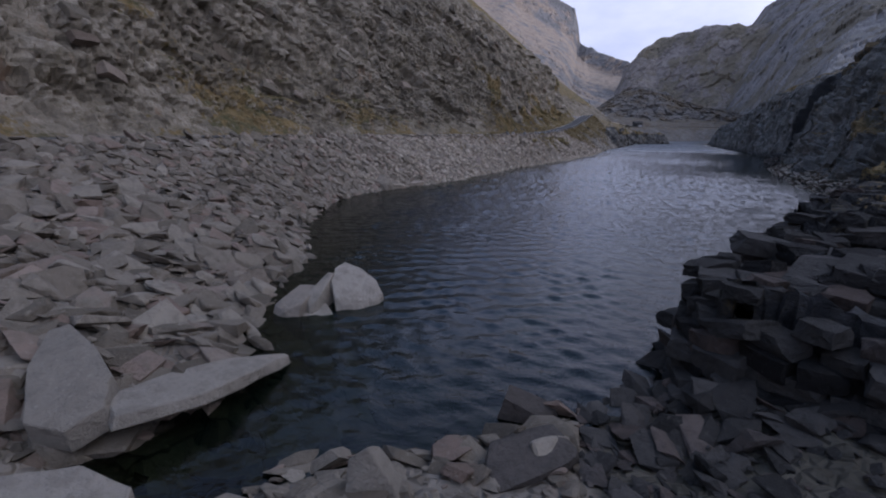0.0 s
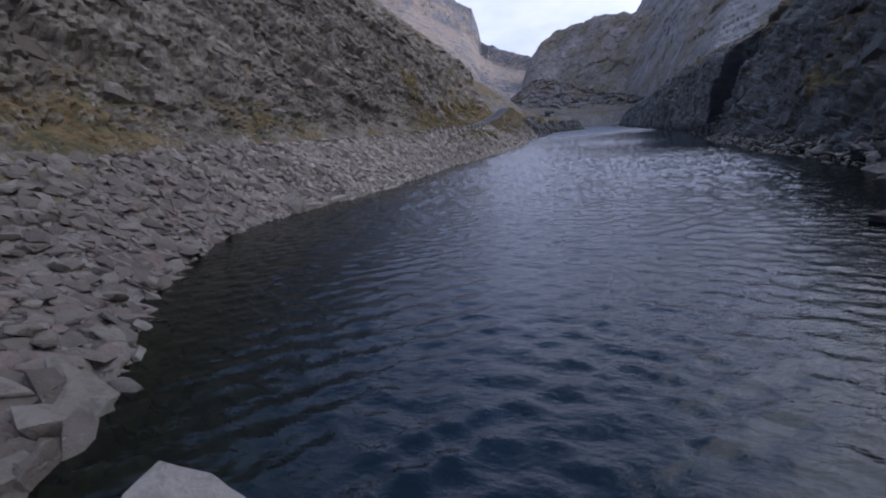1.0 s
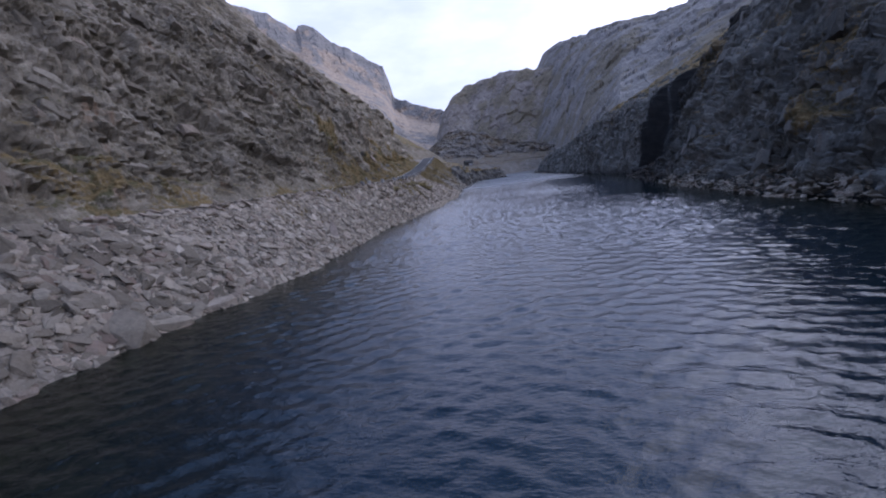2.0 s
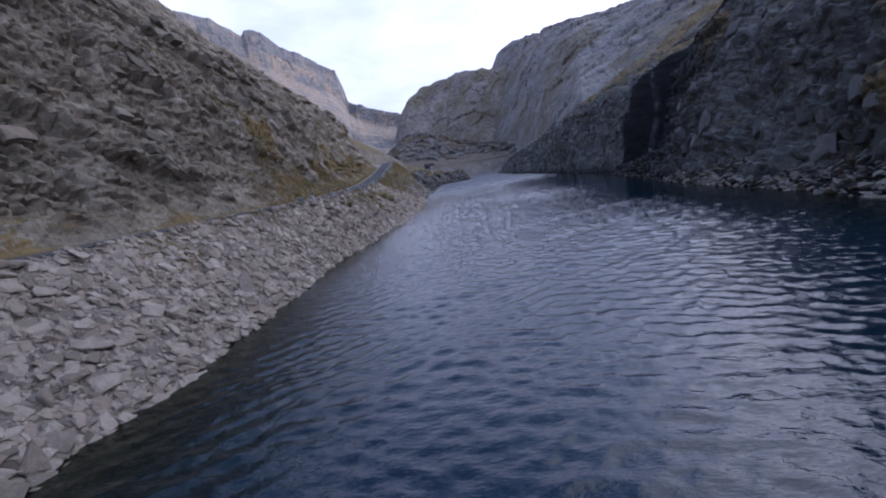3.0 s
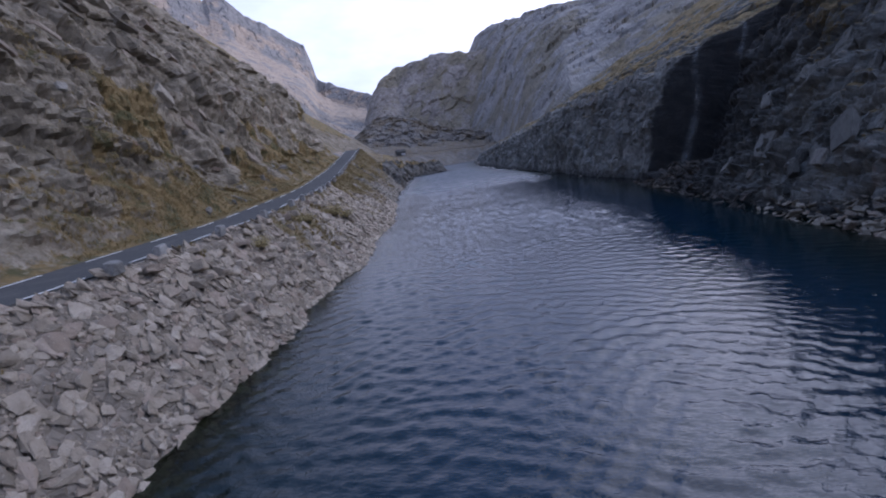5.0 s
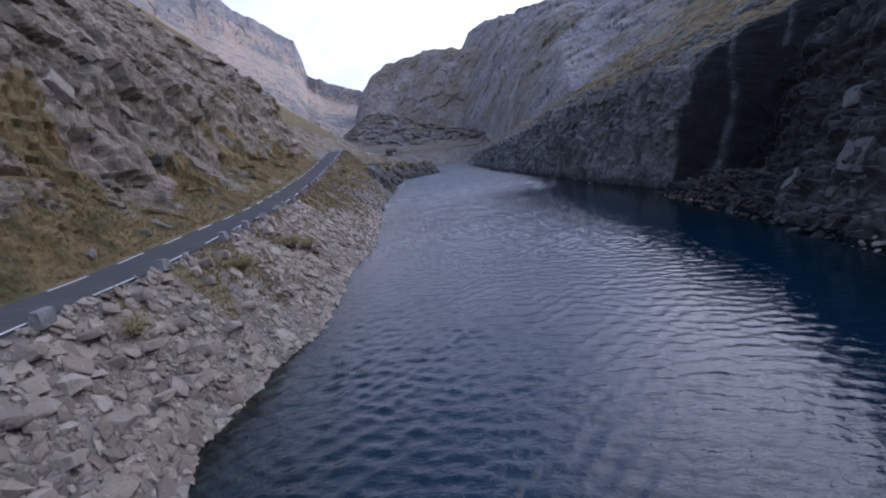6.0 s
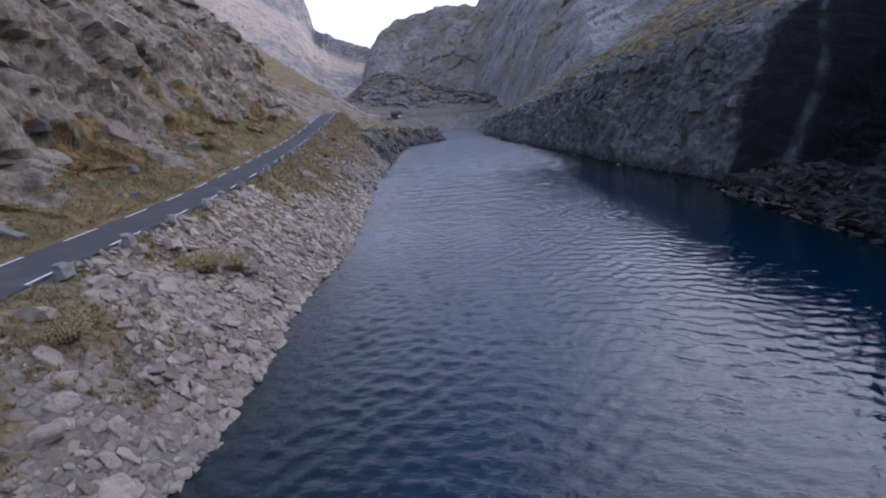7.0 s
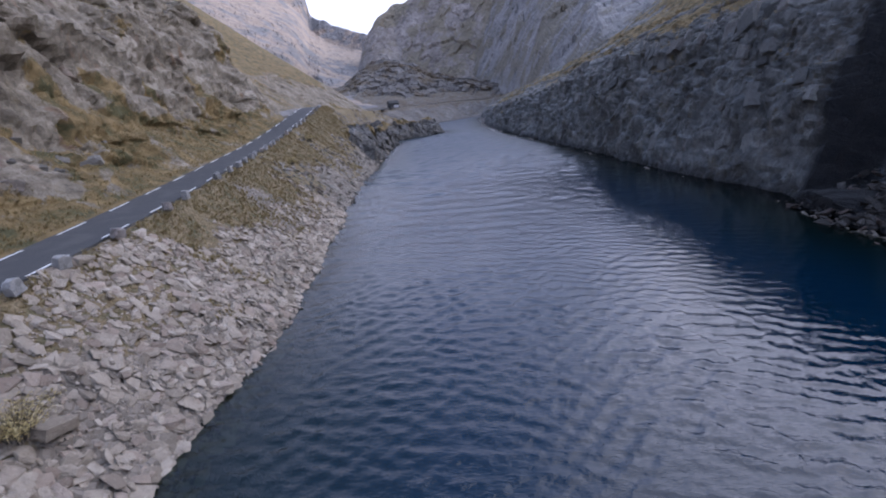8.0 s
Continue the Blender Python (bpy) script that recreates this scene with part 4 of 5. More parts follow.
def mountain(name, skyline, dist, foot, foot_z, profile, label, heath, step=0.12, rows=110, amp=1.0, material=None, grain=1.0):
    """A ridge round the head of the valley: bearing and slope of its skyline from HUB, the distances of its skyline and foot, its rise
    from foot to top as (way, height) in 0..1, and how much heath and scree lie on it at those steps."""
    az = np.arange(skyline[0][0], skyline[-1][0] + step / 2, step)
    el = np.interp(az, [p[0] for p in skyline], [p[1] for p in skyline])
    el = el + 0.14 * fbm(az * 1.3, az * 0 + 3, az * 0, 4)
    r1 = np.interp(az, [p[0] for p in dist], [p[1] for p in dist])
    r0 = np.interp(az, [p[0] for p in foot], [p[1] for p in foot])
    q = np.linspace(0, 1, 400)
    way = np.r_[0, np.cumsum(np.hypot(np.diff(q), 0.6 * np.diff(np.interp(q, [p[0] for p in profile], [p[1] for p in profile]))))]
    t = np.r_[np.interp(np.linspace(0, way[-1], rows), way, q), 1.04, 1.15, 1.4]
    rise = np.interp(t, [p[0] for p in profile], [p[1] for p in profile])
    R = r0[:, None] + (r1 - r0)[:, None] * t[None]
    top = HUB[2] + r1 * np.tan(np.radians(el))
    # the body is smoother than the skyline, whose notches only cut its top
    wide = np.hanning(2 * int(2.2 / step) + 1)
    body = np.convolve(np.pad(top, len(wide) // 2, mode="edge"), wide / wide.sum(), "valid")
    cut = np.clip((t - 0.86) / 0.14, 0, 1) ** 1.5
    crown = body[:, None] + (top - body)[:, None] * cut[None]
    Z = foot_z + (crown - foot_z) * (rise - np.maximum(t - 1, 0) * 1.2)[None]
    a = np.radians(az)[:, None]
    P = np.stack([HUB[0] + R * np.sin(a), HUB[1] + R * np.cos(a), Z], -1).reshape(-1, 3)
    out = np.repeat(np.column_stack([-np.sin(a[:, 0]) * 0.8, -np.cos(a[:, 0]) * 0.8, np.full(len(az), 0.45)]), len(t), 0)
    across = (np.radians(az)[:, None] * R * 0.9).ravel()
    x, y, z = P.T / grain
    gully = fbm(across / 46, z / 190, across * 0, 5) - 0.8 * np.abs(fbm(across / 30 + 9, z / 130, across * 0, 3))
    D = 7 * fbm(x / 95, y / 95, z / 95, 3, 0.5) + 0.7 * gully + 4.2 * facets(x / 38, y / 38, z / 38, 3) + 3.0 * facets(x / 17, y / 17, z / 17, 4) + 1.6 * facets(x / 8, y / 8, z / 8, 5)
    ramp = np.tile(np.clip(np.minimum(t * 6, (1.02 - t) * 14), 0.12, 1), len(az))
    lie = np.tile(np.interp(t, [p[0] for p in profile], heath), len(az))
    P = P + out * (D * amp * ramp * (1 - 0.85 * np.clip(lie, 0, 1)))[:, None]
    me = mesh_from(name, P, grid_faces(len(az), len(t))[:, ::-1])
    up = up_facing(P, len(az), len(t))
    veg = lie + 0.35 * fbm(x / 70, y / 70, z / 70, 2) + 0.45 * fbm(x / 24, y / 24, z / 24, 4) + 0.12 * np.clip((up - 0.65) * 2.5, 0, 1)
    attribute(me, "veg", np.clip(veg, 0, 1))
    return tagged(part(name, me, material or ROCK_FAR), label, "mountain", kind="structure")


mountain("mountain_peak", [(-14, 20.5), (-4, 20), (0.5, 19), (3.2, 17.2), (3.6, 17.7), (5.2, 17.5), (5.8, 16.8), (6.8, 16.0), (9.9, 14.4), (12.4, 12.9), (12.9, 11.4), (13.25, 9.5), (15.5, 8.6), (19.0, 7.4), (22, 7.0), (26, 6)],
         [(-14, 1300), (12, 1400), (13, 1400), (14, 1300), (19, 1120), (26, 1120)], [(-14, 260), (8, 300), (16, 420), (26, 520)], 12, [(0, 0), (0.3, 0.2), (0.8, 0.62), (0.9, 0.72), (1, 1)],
         "far mountain coloured pale for haze, with a steep squared-off summit and tan scree slopes tinted warm for sunlight", [0.25, 0.4, 0.85, 0.6, 0.0], 0.1, 150, 0.8, ROCK_PEAK)
mountain("mountain_dome", [(16.9, 2.0), (17.9, 4.8), (18.9, 7.2), (20.2, 8.7), (21.6, 9.6), (23.3, 10.1), (25.1, 10.5), (27.5, 10.75), (30, 10.6), (34, 10.8), (40, 10.5)],
         [(16, 760), (22, 840), (40, 700)], [(16, 640), (22, 640), (30, 610), (40, 400)], 8, [(0, 0), (0.3, 0.22), (0.7, 0.72), (0.9, 0.95), (1, 1)],
         "rounded grey mountain dome above the head of the lake", [0.55, 0.45, 0.35, 0.4, 0.3], amp=0.9)
mountain("mountain_ridge", [(29.6, 9.6), (30.3, 10.6), (31.2, 12.1), (33.2, 12.9), (35.8, 13.1), (37.5, 13.6), (39.6, 13.7), (43.1, 13.9), (46, 14.2), (52, 16), (60, 19), (75, 22)],
         [(29, 900), (40, 720), (75, 540)], [(29, 620), (33, 470), (36, 320), (40, 230), (46, 195), (75, 200)], 8, [(0, 0), (0.4, 0.42), (0.8, 0.84), (1, 1)],
         "long dark mountain ridge rising over the cliff", [0.55, 0.35, 0.25, 0.3], material=ROCK_RIDGE)
mountain("mountain_foothill", [(9, 1.6), (11.5, 2.0), (13.5, 2.4), (15, 2.6), (16.5, 3.0), (18, 4.2), (19.5, 4.5), (20.5, 5.0), (22, 4.6), (23.5, 4.4), (25, 3.4), (26.5, 3.1), (29, 2.6), (34, 1.8), (38, 0.6)],
         [(9, 560), (20, 640), (38, 540)], [(9, 400), (20, 478), (30, 500), (38, 460)], 10, [(0, 0), (0.25, 0.3), (0.6, 0.75), (1, 1)],
         "brown heathy foothill with grey crags behind the end of the lake", [0.6, 0.35, 0.3, 0.4], step=0.08, rows=120, amp=0.7, material=ROCK_FOOTHILL, grain=0.4)

# ---- loose stones ----


def stone_shapes(count, rng):
    """Angular, slabby stones: hulls of a few points on a squashed block; each about 1 long."""
    shapes = []
    for k in range(count):
        bm = bmesh.new()
        thick = rng.uniform(0.13, 0.42)
        wide = rng.uniform(0.55, 0.95)
        for i in range(15):
            p = np.array([rng.uniform(-1, 1) for _ in range(3)])
            p = p / max(abs(p)) * rng.uniform(0.8, 1.0)
            bm.verts.new((p[0] * 0.5, p[1] * 0.5 * wide, p[2] * 0.5 * thick))
        bmesh.ops.convex_hull(bm, input=bm.verts)
        for q in [q for q in bm.verts if not q.link_faces]:
            bm.verts.remove(q)
        bmesh.ops.triangulate(bm, faces=bm.faces)
        bm.verts.index_update()
        shapes.append((np.array([q.co[:] for q in bm.verts]), np.array([[w.index for w in f.verts] for f in bm.faces])))
        bm.free()
    return shapes


RNG = random.Random(5)
SHAPES = stone_shapes(40, RNG)
SHAPE_MESHES = []
for sv, sf in SHAPES:
    bm = bmesh.new()
    bm.from_mesh(mesh_from("stone", sv, sf))
    bmesh.ops.dissolve_limit(bm, angle_limit=0.12, verts=bm.verts[:], edges=bm.edges[:])
    bmesh.ops.bevel(bm, geom=bm.edges[:], offset=0.035, segments=1, affect="EDGES", clamp_overlap=True)
    bmesh.ops.triangulate(bm, faces=bm.faces[:])
    for q in bm.verts:
        q.co += Vector((RNG.uniform(-1, 1), RNG.uniform(-1, 1), RNG.uniform(-1, 1))) * 0.008
    SHAPE_MESHES.append(bpy.data.meshes.new("stone"))
    bm.to_mesh(SHAPE_MESHES[-1])
    bm.free()
    SHAPE_MESHES[-1].materials.append(STONE_ONE)


def spin(ax, ay, az):
    cx, sx, cy, sy, cz, sz = np.cos(ax), np.sin(ax), np.cos(ay), np.sin(ay), np.cos(az), np.sin(az)
    return np.stack([np.stack([cz * cy, cz * sy * sx - sz * cx, cz * sy * cx + sz * sx], -1),
                     np.stack([sz * cy, sz * sy * sx + cz * cx, sz * sy * cx - cz * sx], -1),
                     np.stack([-sy, cy * sx, cy * cx], -1)], -2)


def pile(name, x, y, z, size, tilt, material, label, seed, slope=None):
    """Many stones in one mesh."""
    g = np.random.RandomState(seed)
    n = len(x)
    pick = g.randint(0, len(SHAPES), n)
    R = spin(g.normal(0, tilt, n), g.normal(0, tilt, n), g.uniform(0, 2 * np.pi, n))
    if slope is not None:
        R = slope @ R
    V, F, base = [], [], 0
    for k, (sv, sf) in enumerate(SHAPES):
        i = np.where(pick == k)[0]
        if not len(i):
            continue
        p = np.einsum("nij,vj->nvi", R[i] * size[i, None, None], sv) + np.stack([x[i], y[i], z[i]], -1)[:, None]
        f = sf[None] + (base + np.arange(len(i)) * len(sv))[:, None, None]
        V.append(p.reshape(-1, 3))
        F.append(f.reshape(-1, 3))
        base += p.shape[0] * p.shape[1]
    return tagged(part(name, mesh_from(name, np.vstack(V), np.vstack(F)), material), label, "stones", kind="stuff")


def slope_frames(x, y, e=0.8):
    z, _, _ = bank_height(x, y, False)
    zx = (bank_height(x + e, y, False)[0] - z) / e
    zy = (bank_height(x, y + e, False)[0] - z) / e
    n = np.stack([-zx, -zy, np.ones(len(x))], -1)
    n /= np.linalg.norm(n, axis=1)[:, None]
    t = np.stack([np.ones(len(x)), np.zeros(len(x)), zx], -1)
    t /= np.linalg.norm(t, axis=1)[:, None]
    return np.stack([t, np.cross(n, t), n], -1)


def scatter_bank(n, box, seed, lo, hi, power, edge=-4.0, road=2.45):
    g = np.random.RandomState(seed)
    x, y = g.uniform(box[0], box[2], n), g.uniform(box[1], box[3], n)
    z, ds, dr = bank_height(x, y)
    k = (ds > edge) & (dr > road) & ((x < 9) | (y < 9)) | ((ds > edge) & (dr > road) & (y > 60) & (x < 0.55 * y - 22))
    turf = 0.45 - (dr - 2.6) / 6 + 0.45 * np.clip((y - 132) / 22, 0, 1) + 0.8 * fbm(x * 0.16, y * 0.16, x * 0, 3) + np.clip((y - 96) / 60, -0.3, 0.35) - 0.4 * np.clip((112 - y) / 12, 0, 1) - 0.3 * (y < 40)
    k &= turf + 0.7 * turf_patch(x, y) < 0.40 + 0.45 * g.uniform(0, 1, n)
    x, y, z, ds, dr = (a[k] for a in (x, y, z, ds, dr))
    size = lo + (hi - lo) * g.uniform(0, 1, len(x)) ** power
    return x, y, z, size, ds, dr


x, y, z, size, ds, dr = scatter_bank(36000, (-36, -8, 12, 62), 11, 0.3, 2.0, 3.6)
size = np.where(y < 6.5, size * 0.62, np.where(y > 24, size * 0.74, size))
clear = ~((x > 8.6) & (y > 8.2))
x, y, z, size = (a[clear] for a in (x, y, z, size))
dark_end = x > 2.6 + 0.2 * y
size = np.where((y < 11) & (x > 0.5), size * 0.8, size)
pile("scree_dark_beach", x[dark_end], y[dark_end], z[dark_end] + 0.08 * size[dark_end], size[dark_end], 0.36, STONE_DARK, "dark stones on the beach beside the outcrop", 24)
x, y, z, size = (a[~dark_end] for a in (x, y, z, size))
NEAR = (x > -13) & (x < 10) & (y > 0) & (y < 26) & (size > 0.62)
NEAR_I = np.where(NEAR)[0][:290]
rest = np.ones(len(x), bool)
rest[NEAR_I] = False
pile("scree_near", x[rest], y[rest], z[rest] + 0.08 * size[rest], size[rest], 0.22, STONE_GREY, "pale grey angular slabs heaped on the near shore", 21, slope_frames(x[rest], y[rest]))
fr = slope_frames(x[NEAR_I], y[NEAR_I])
for j, i in enumerate(NEAR_I):
    ob = new("stone", SHAPE_MESHES[j % len(SHAPE_MESHES)])
    turn = Matrix(fr[j].tolist()).to_4x4() @ pose(0, 0, 0, RNG.gauss(0, 16), RNG.gauss(0, 16), RNG.uniform(0, 360))
    ob.matrix_world = Matrix.Translation((x[i], y[i], z[i] + 0.1 * size[i])) @ turn @ Matrix.Scale(size[i], 4)
    tagged(ob, "angular grey stone slab lying on the shore", "stone", "stones on the shore")

x, y, z, size, ds, dr = scatter_bank(390000, (-16, 50, 110, 172), 12, 0.19, 1.05, 3.5, -1.0)
big = np.argsort(-np.where(y < 150, size, 0))[:290]
STONE_BANK = stone_material("pinkish_bank_stone", True)
BANK_MESHES = [m.copy() for m in SHAPE_MESHES]
for m in BANK_MESHES:
    m.materials[0] = STONE_BANK
fr = slope_frames(x[big], y[big])
for j, i in enumerate(big):
    ob = new("bank_stone", BANK_MESHES[j % len(BANK_MESHES)])
    turn = Matrix(fr[j].tolist()).to_4x4() @ pose(0, 0, 0, RNG.gauss(0, 9), RNG.gauss(0, 9), RNG.uniform(0, 360))
    ob.matrix_world = Matrix.Translation((x[i], y[i], z[i] + 0.06 * size[i])) @ turn @ Matrix.Scale(size[i] * 1.1, 4)
    tagged(ob, "flat pinkish-grey slab in the rock fill of the road bank", "stone", "stones on the road bank")
rest = np.ones(len(x), bool)
rest[big] = False
x, y, z, size = (a[rest] for a in (x, y, z, size))
pile("scree_bank", x, y, z + 0.06 * size, 0.9 * size, 0.22, STONE, "broken grey and pinkish rock fill between road and water", 22, slope_frames(x, y))
x, y, z, size, ds, dr = scatter_bank(36000, (30, 172, 140, 320), 13, 0.35, 1.3, 3.0)
x, y, z, size = (a[dr < 38] for a in (x, y, z, size))
pile("scree_far", x, y, z + 0.05 * size, size, 0.36, STONE_BROWN, "grey-brown rock fill along the far road bank", 23, slope_frames(x, y))


# ---- the dark outcrop beside the beach ----


def crag(name, outline, height, label, step=0.2, seed=0.0, joints=(2.4, 1.0, 0.5), push=(0.22, 0.14, 0.08), steep=6.0, material=None, turf=2.5, inset=0.0):
    """A rock mass with near-vertical jointed sides inside an outline; height(x, y) gives its top."""
    o = np.array(outline, float)
    xs, ys = np.arange(o[:, 0].min() - 1, o[:, 0].max() + 1, step), np.arange(o[:, 1].min() - 1, o[:, 1].max() + 1, step)
    X, Y = (q.ravel() for q in np.meshgrid(xs, ys))
    d, _, _ = distance_to(np.vstack([o, o[:1]]), X, Y)
    d = np.where(inside(o, X, Y), d, -d) - inset + 0.3 * fbm(X / 2.2, Y / 2.2, X * 0 + seed, 3) + 0.35 * blocks(X / 1.8, Y / 1.8, X * 0 + seed)
    top = height(X, Y)
    step_up = np.clip((d + 0.25) * steep, -2.5, None)
    bench = 0.55 * blocks(X / 3.2 + seed, Y / 3.2, X * 0) + 0.3 * blocks(X / 1.3, Y / 1.3 + seed, X * 0) + 0.14 * blocks(X / 0.6, Y / 0.6, X * 0)
    Z = np.minimum(step_up, top + bench)
    Z = np.where((Z > 0) & (Z < top), np.floor(Z / 0.55) * 0.55 + 0.3 * (Z % 0.55) + 0.12 * blocks(X, Y, Z), Z)
    P = np.stack([X, Y, Z], -1)
    for j, a in zip(joints, push):
        P[:, 0] += a * blocks(X / j, Y / j, Z / j + 3)
        P[:, 1] += a * blocks(X / j, Y / j + 31, Z / j)
    keep = Z > -2.4
    v, f, used = compact(P, grid_faces(len(ys), len(xs), keep))
    me = mesh_from(name, v, f)
    attribute(me, "wet", np.clip(0.9 - v[:, 2] / 0.7, 0, 0.8))
    attribute(me, "veg", np.clip((v[:, 2] - turf) / 3, 0, 0.7) * (fbm(v[:, 0] / (1.2 * turf), v[:, 1] / (1.2 * turf), v[:, 0] * 0, 3) > -0.1))
    return tagged(part(name, me, material or ROCK_OUTCROP), label, "rock outcrop")


OUTCROP = [(16.5, -0.8), (12.0, 3.8), (9.4, 7.0), (7.4, 9.6), (8.2, 12.4), (10.2, 14.8), (13.6, 17.8), (17, 21.5), (22, 26.5)]


def build_outcrop_blocks(rock):
    """Courses of jointed blocks that face the outcrop and lie on its broken top."""
    rng = random.Random(52)
    meshes = []
    for k in range(26):
        bm = hull_block(rng, rng.uniform(0.9, 1.8), rng.uniform(0.8, 1.2), rng.uniform(0.38, 0.62), rng.choice((4, 5, 6)), 0.085)
        me = bpy.data.meshes.new("block")
        bm.to_mesh(me)
        bm.free()
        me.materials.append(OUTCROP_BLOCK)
        meshes.append(me)
    _, edge = spline(OUTCROP, 0.25)
    inward = -side(edge)
    count, z = 0, -0.15
    for course in range(7):
        i = rng.randrange(0, 4)
        set_in = 0.35 + 0.09 * course
        while i < len(edge) - 1:
            p, n = edge[i], inward[i]
            top = 2.75 + 0.06 * max(p[0] - 9, 0) + 0.45 * math.sin(i * 0.21) * (i % 3 > 0)
            if z < top:
                d = set_in + rng.uniform(-0.22, 0.25)
                ob = part("block", meshes[rng.randrange(len(meshes))], None, rock)
                a = math.degrees(math.atan2(n[0], -n[1])) + rng.gauss(0, 17)
                k = rng.uniform(0.6, 1.25)
                ob.matrix_world = pose(p[0] + n[0] * d, p[1] + n[1] * d, z + rng.uniform(-0.05, 0.05), rng.gauss(0, 6) - 3, rng.gauss(0, 7) + 4, a) @ Matrix.Diagonal((k, k, rng.uniform(0.8, 1.4), 1))
                count += 1
            i += rng.choice((4, 5, 5, 6))
        z += 0.46
    while count < 330:
        k = rng.randrange(len(edge))
        d = rng.uniform(1.0, 7.5) if k > 8 else rng.uniform(0.8, 4.0)
        x, y = edge[k, 0] + inward[k, 0] * d, edge[k, 1] + inward[k, 1] * d
        ob = part("block", meshes[rng.randrange(len(meshes))], None, rock)
        h = 2.75 + 0.06 * max(x - 9, 0) + rng.uniform(-0.25, 0.25) + 0.22 * math.sin(x * 1.3) * math.cos(y * 0.9)
        s = rng.uniform(0.7, 1.35)
        ob.matrix_world = pose(x, y, h, rng.gauss(0, 7) - 4, rng.gauss(0, 7) + 5, rng.gauss(35, 25)) @ Matrix.Scale(s, 4)
        count += 1


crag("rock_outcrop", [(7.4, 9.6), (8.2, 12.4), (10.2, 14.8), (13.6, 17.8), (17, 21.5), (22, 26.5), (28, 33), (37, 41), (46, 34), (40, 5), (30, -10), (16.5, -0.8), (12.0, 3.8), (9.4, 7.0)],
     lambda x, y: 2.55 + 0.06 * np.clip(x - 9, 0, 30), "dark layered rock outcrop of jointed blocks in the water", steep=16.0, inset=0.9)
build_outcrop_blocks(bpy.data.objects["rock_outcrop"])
crag("rocky_headland", [(71, 214), (78, 229), (84, 244), (91, 258), (97, 268), (100, 279), (108, 286), (118, 290), (128, 297), (132.5, 307), (126, 316), (113, 320), (103, 311), (92, 290), (83, 270), (73, 248), (65, 230), (62, 217)],
     lambda x, y: 7.6 + 2.2 * fbm(x / 9, y / 9, x * 0, 3) - 0.055 * (x - 70), "grey rocky headland with brown grass at the lake's edge", 0.5, 60.0, (6, 2.8, 1.3), (0.9, 0.5, 0.25), 2.4, ROCK_HEAD, 4.2)


def boulder(name, place, dims, turn, label, seed, cuts=4, tilt=(0, 0), material=STONE_ONE):
    rng = random.Random(seed)
    ob = part(name, hull_block(rng, *dims, cuts, 0.03), material)
    ob.matrix_world = pose(*place, tilt[0], tilt[1], turn)
    return tagged(ob, label, "boulder")


boulder("wet_boulder", (2.7, 6.3, 0.22), (2.0, 1.25, 0.9), 24, "brownish wet boulder half under water", 35, 9, (9, -7), WET_STONE)
boulder("wet_boulder", (3.1, 8.5, 0.0), (1.4, 0.9, 0.9), -20, "dark wet boulder at the edge of the water", 36, 9, (-8, 10), WET_STONE)
boulder("lake_boulder", (16.6, 22.3, 0.15), (1.7, 1.1, 0.9), 30, "rounded dark boulder standing in the lake", 37, 5, material=STONE_DARK)
boulder("lake_boulder", (15.6, 20.2, 0.05), (1.4, 0.9, 0.7), 10, "small dark boulder standing in the lake", 38, 5, material=STONE_DARK)
boulder("lake_boulder", (24.0, 29.6, 0.0), (2.6, 1.0, 0.6), 20, "flat dark rock just above the lake", 39, 5, material=STONE_DARK)


def hull_of(points, offset=0.03):
    """A sharp-edged rock: the hull of a few corners, with its edges knocked off."""
    bm = bmesh.new()
    for p in points:
        bm.verts.new(p)
    bmesh.ops.convex_hull(bm, input=bm.verts)
    for q in [q for q in bm.verts if not q.link_faces]:
        bm.verts.remove(q)
    bmesh.ops.dissolve_limit(bm, angle_limit=0.09, verts=bm.verts[:], edges=bm.edges[:])
    bmesh.ops.bevel(bm, geom=bm.edges[:], offset=offset, segments=1, affect="EDGES", clamp_overlap=True)
    bmesh.ops.triangulate(bm, faces=bm.faces[:])
    bmesh.ops.subdivide_edges(bm, edges=[e for e in bm.edges if e.calc_length() > 0.5], cuts=2, use_grid_fill=True)
    bmesh.ops.triangulate(bm, faces=bm.faces[:])
    for v in bm.verts:
        v.co += noise.noise_vector(v.co * 2.5) * 0.03
    bmesh.ops.recalc_face_normals(bm, faces=bm.faces[:])
    return bm


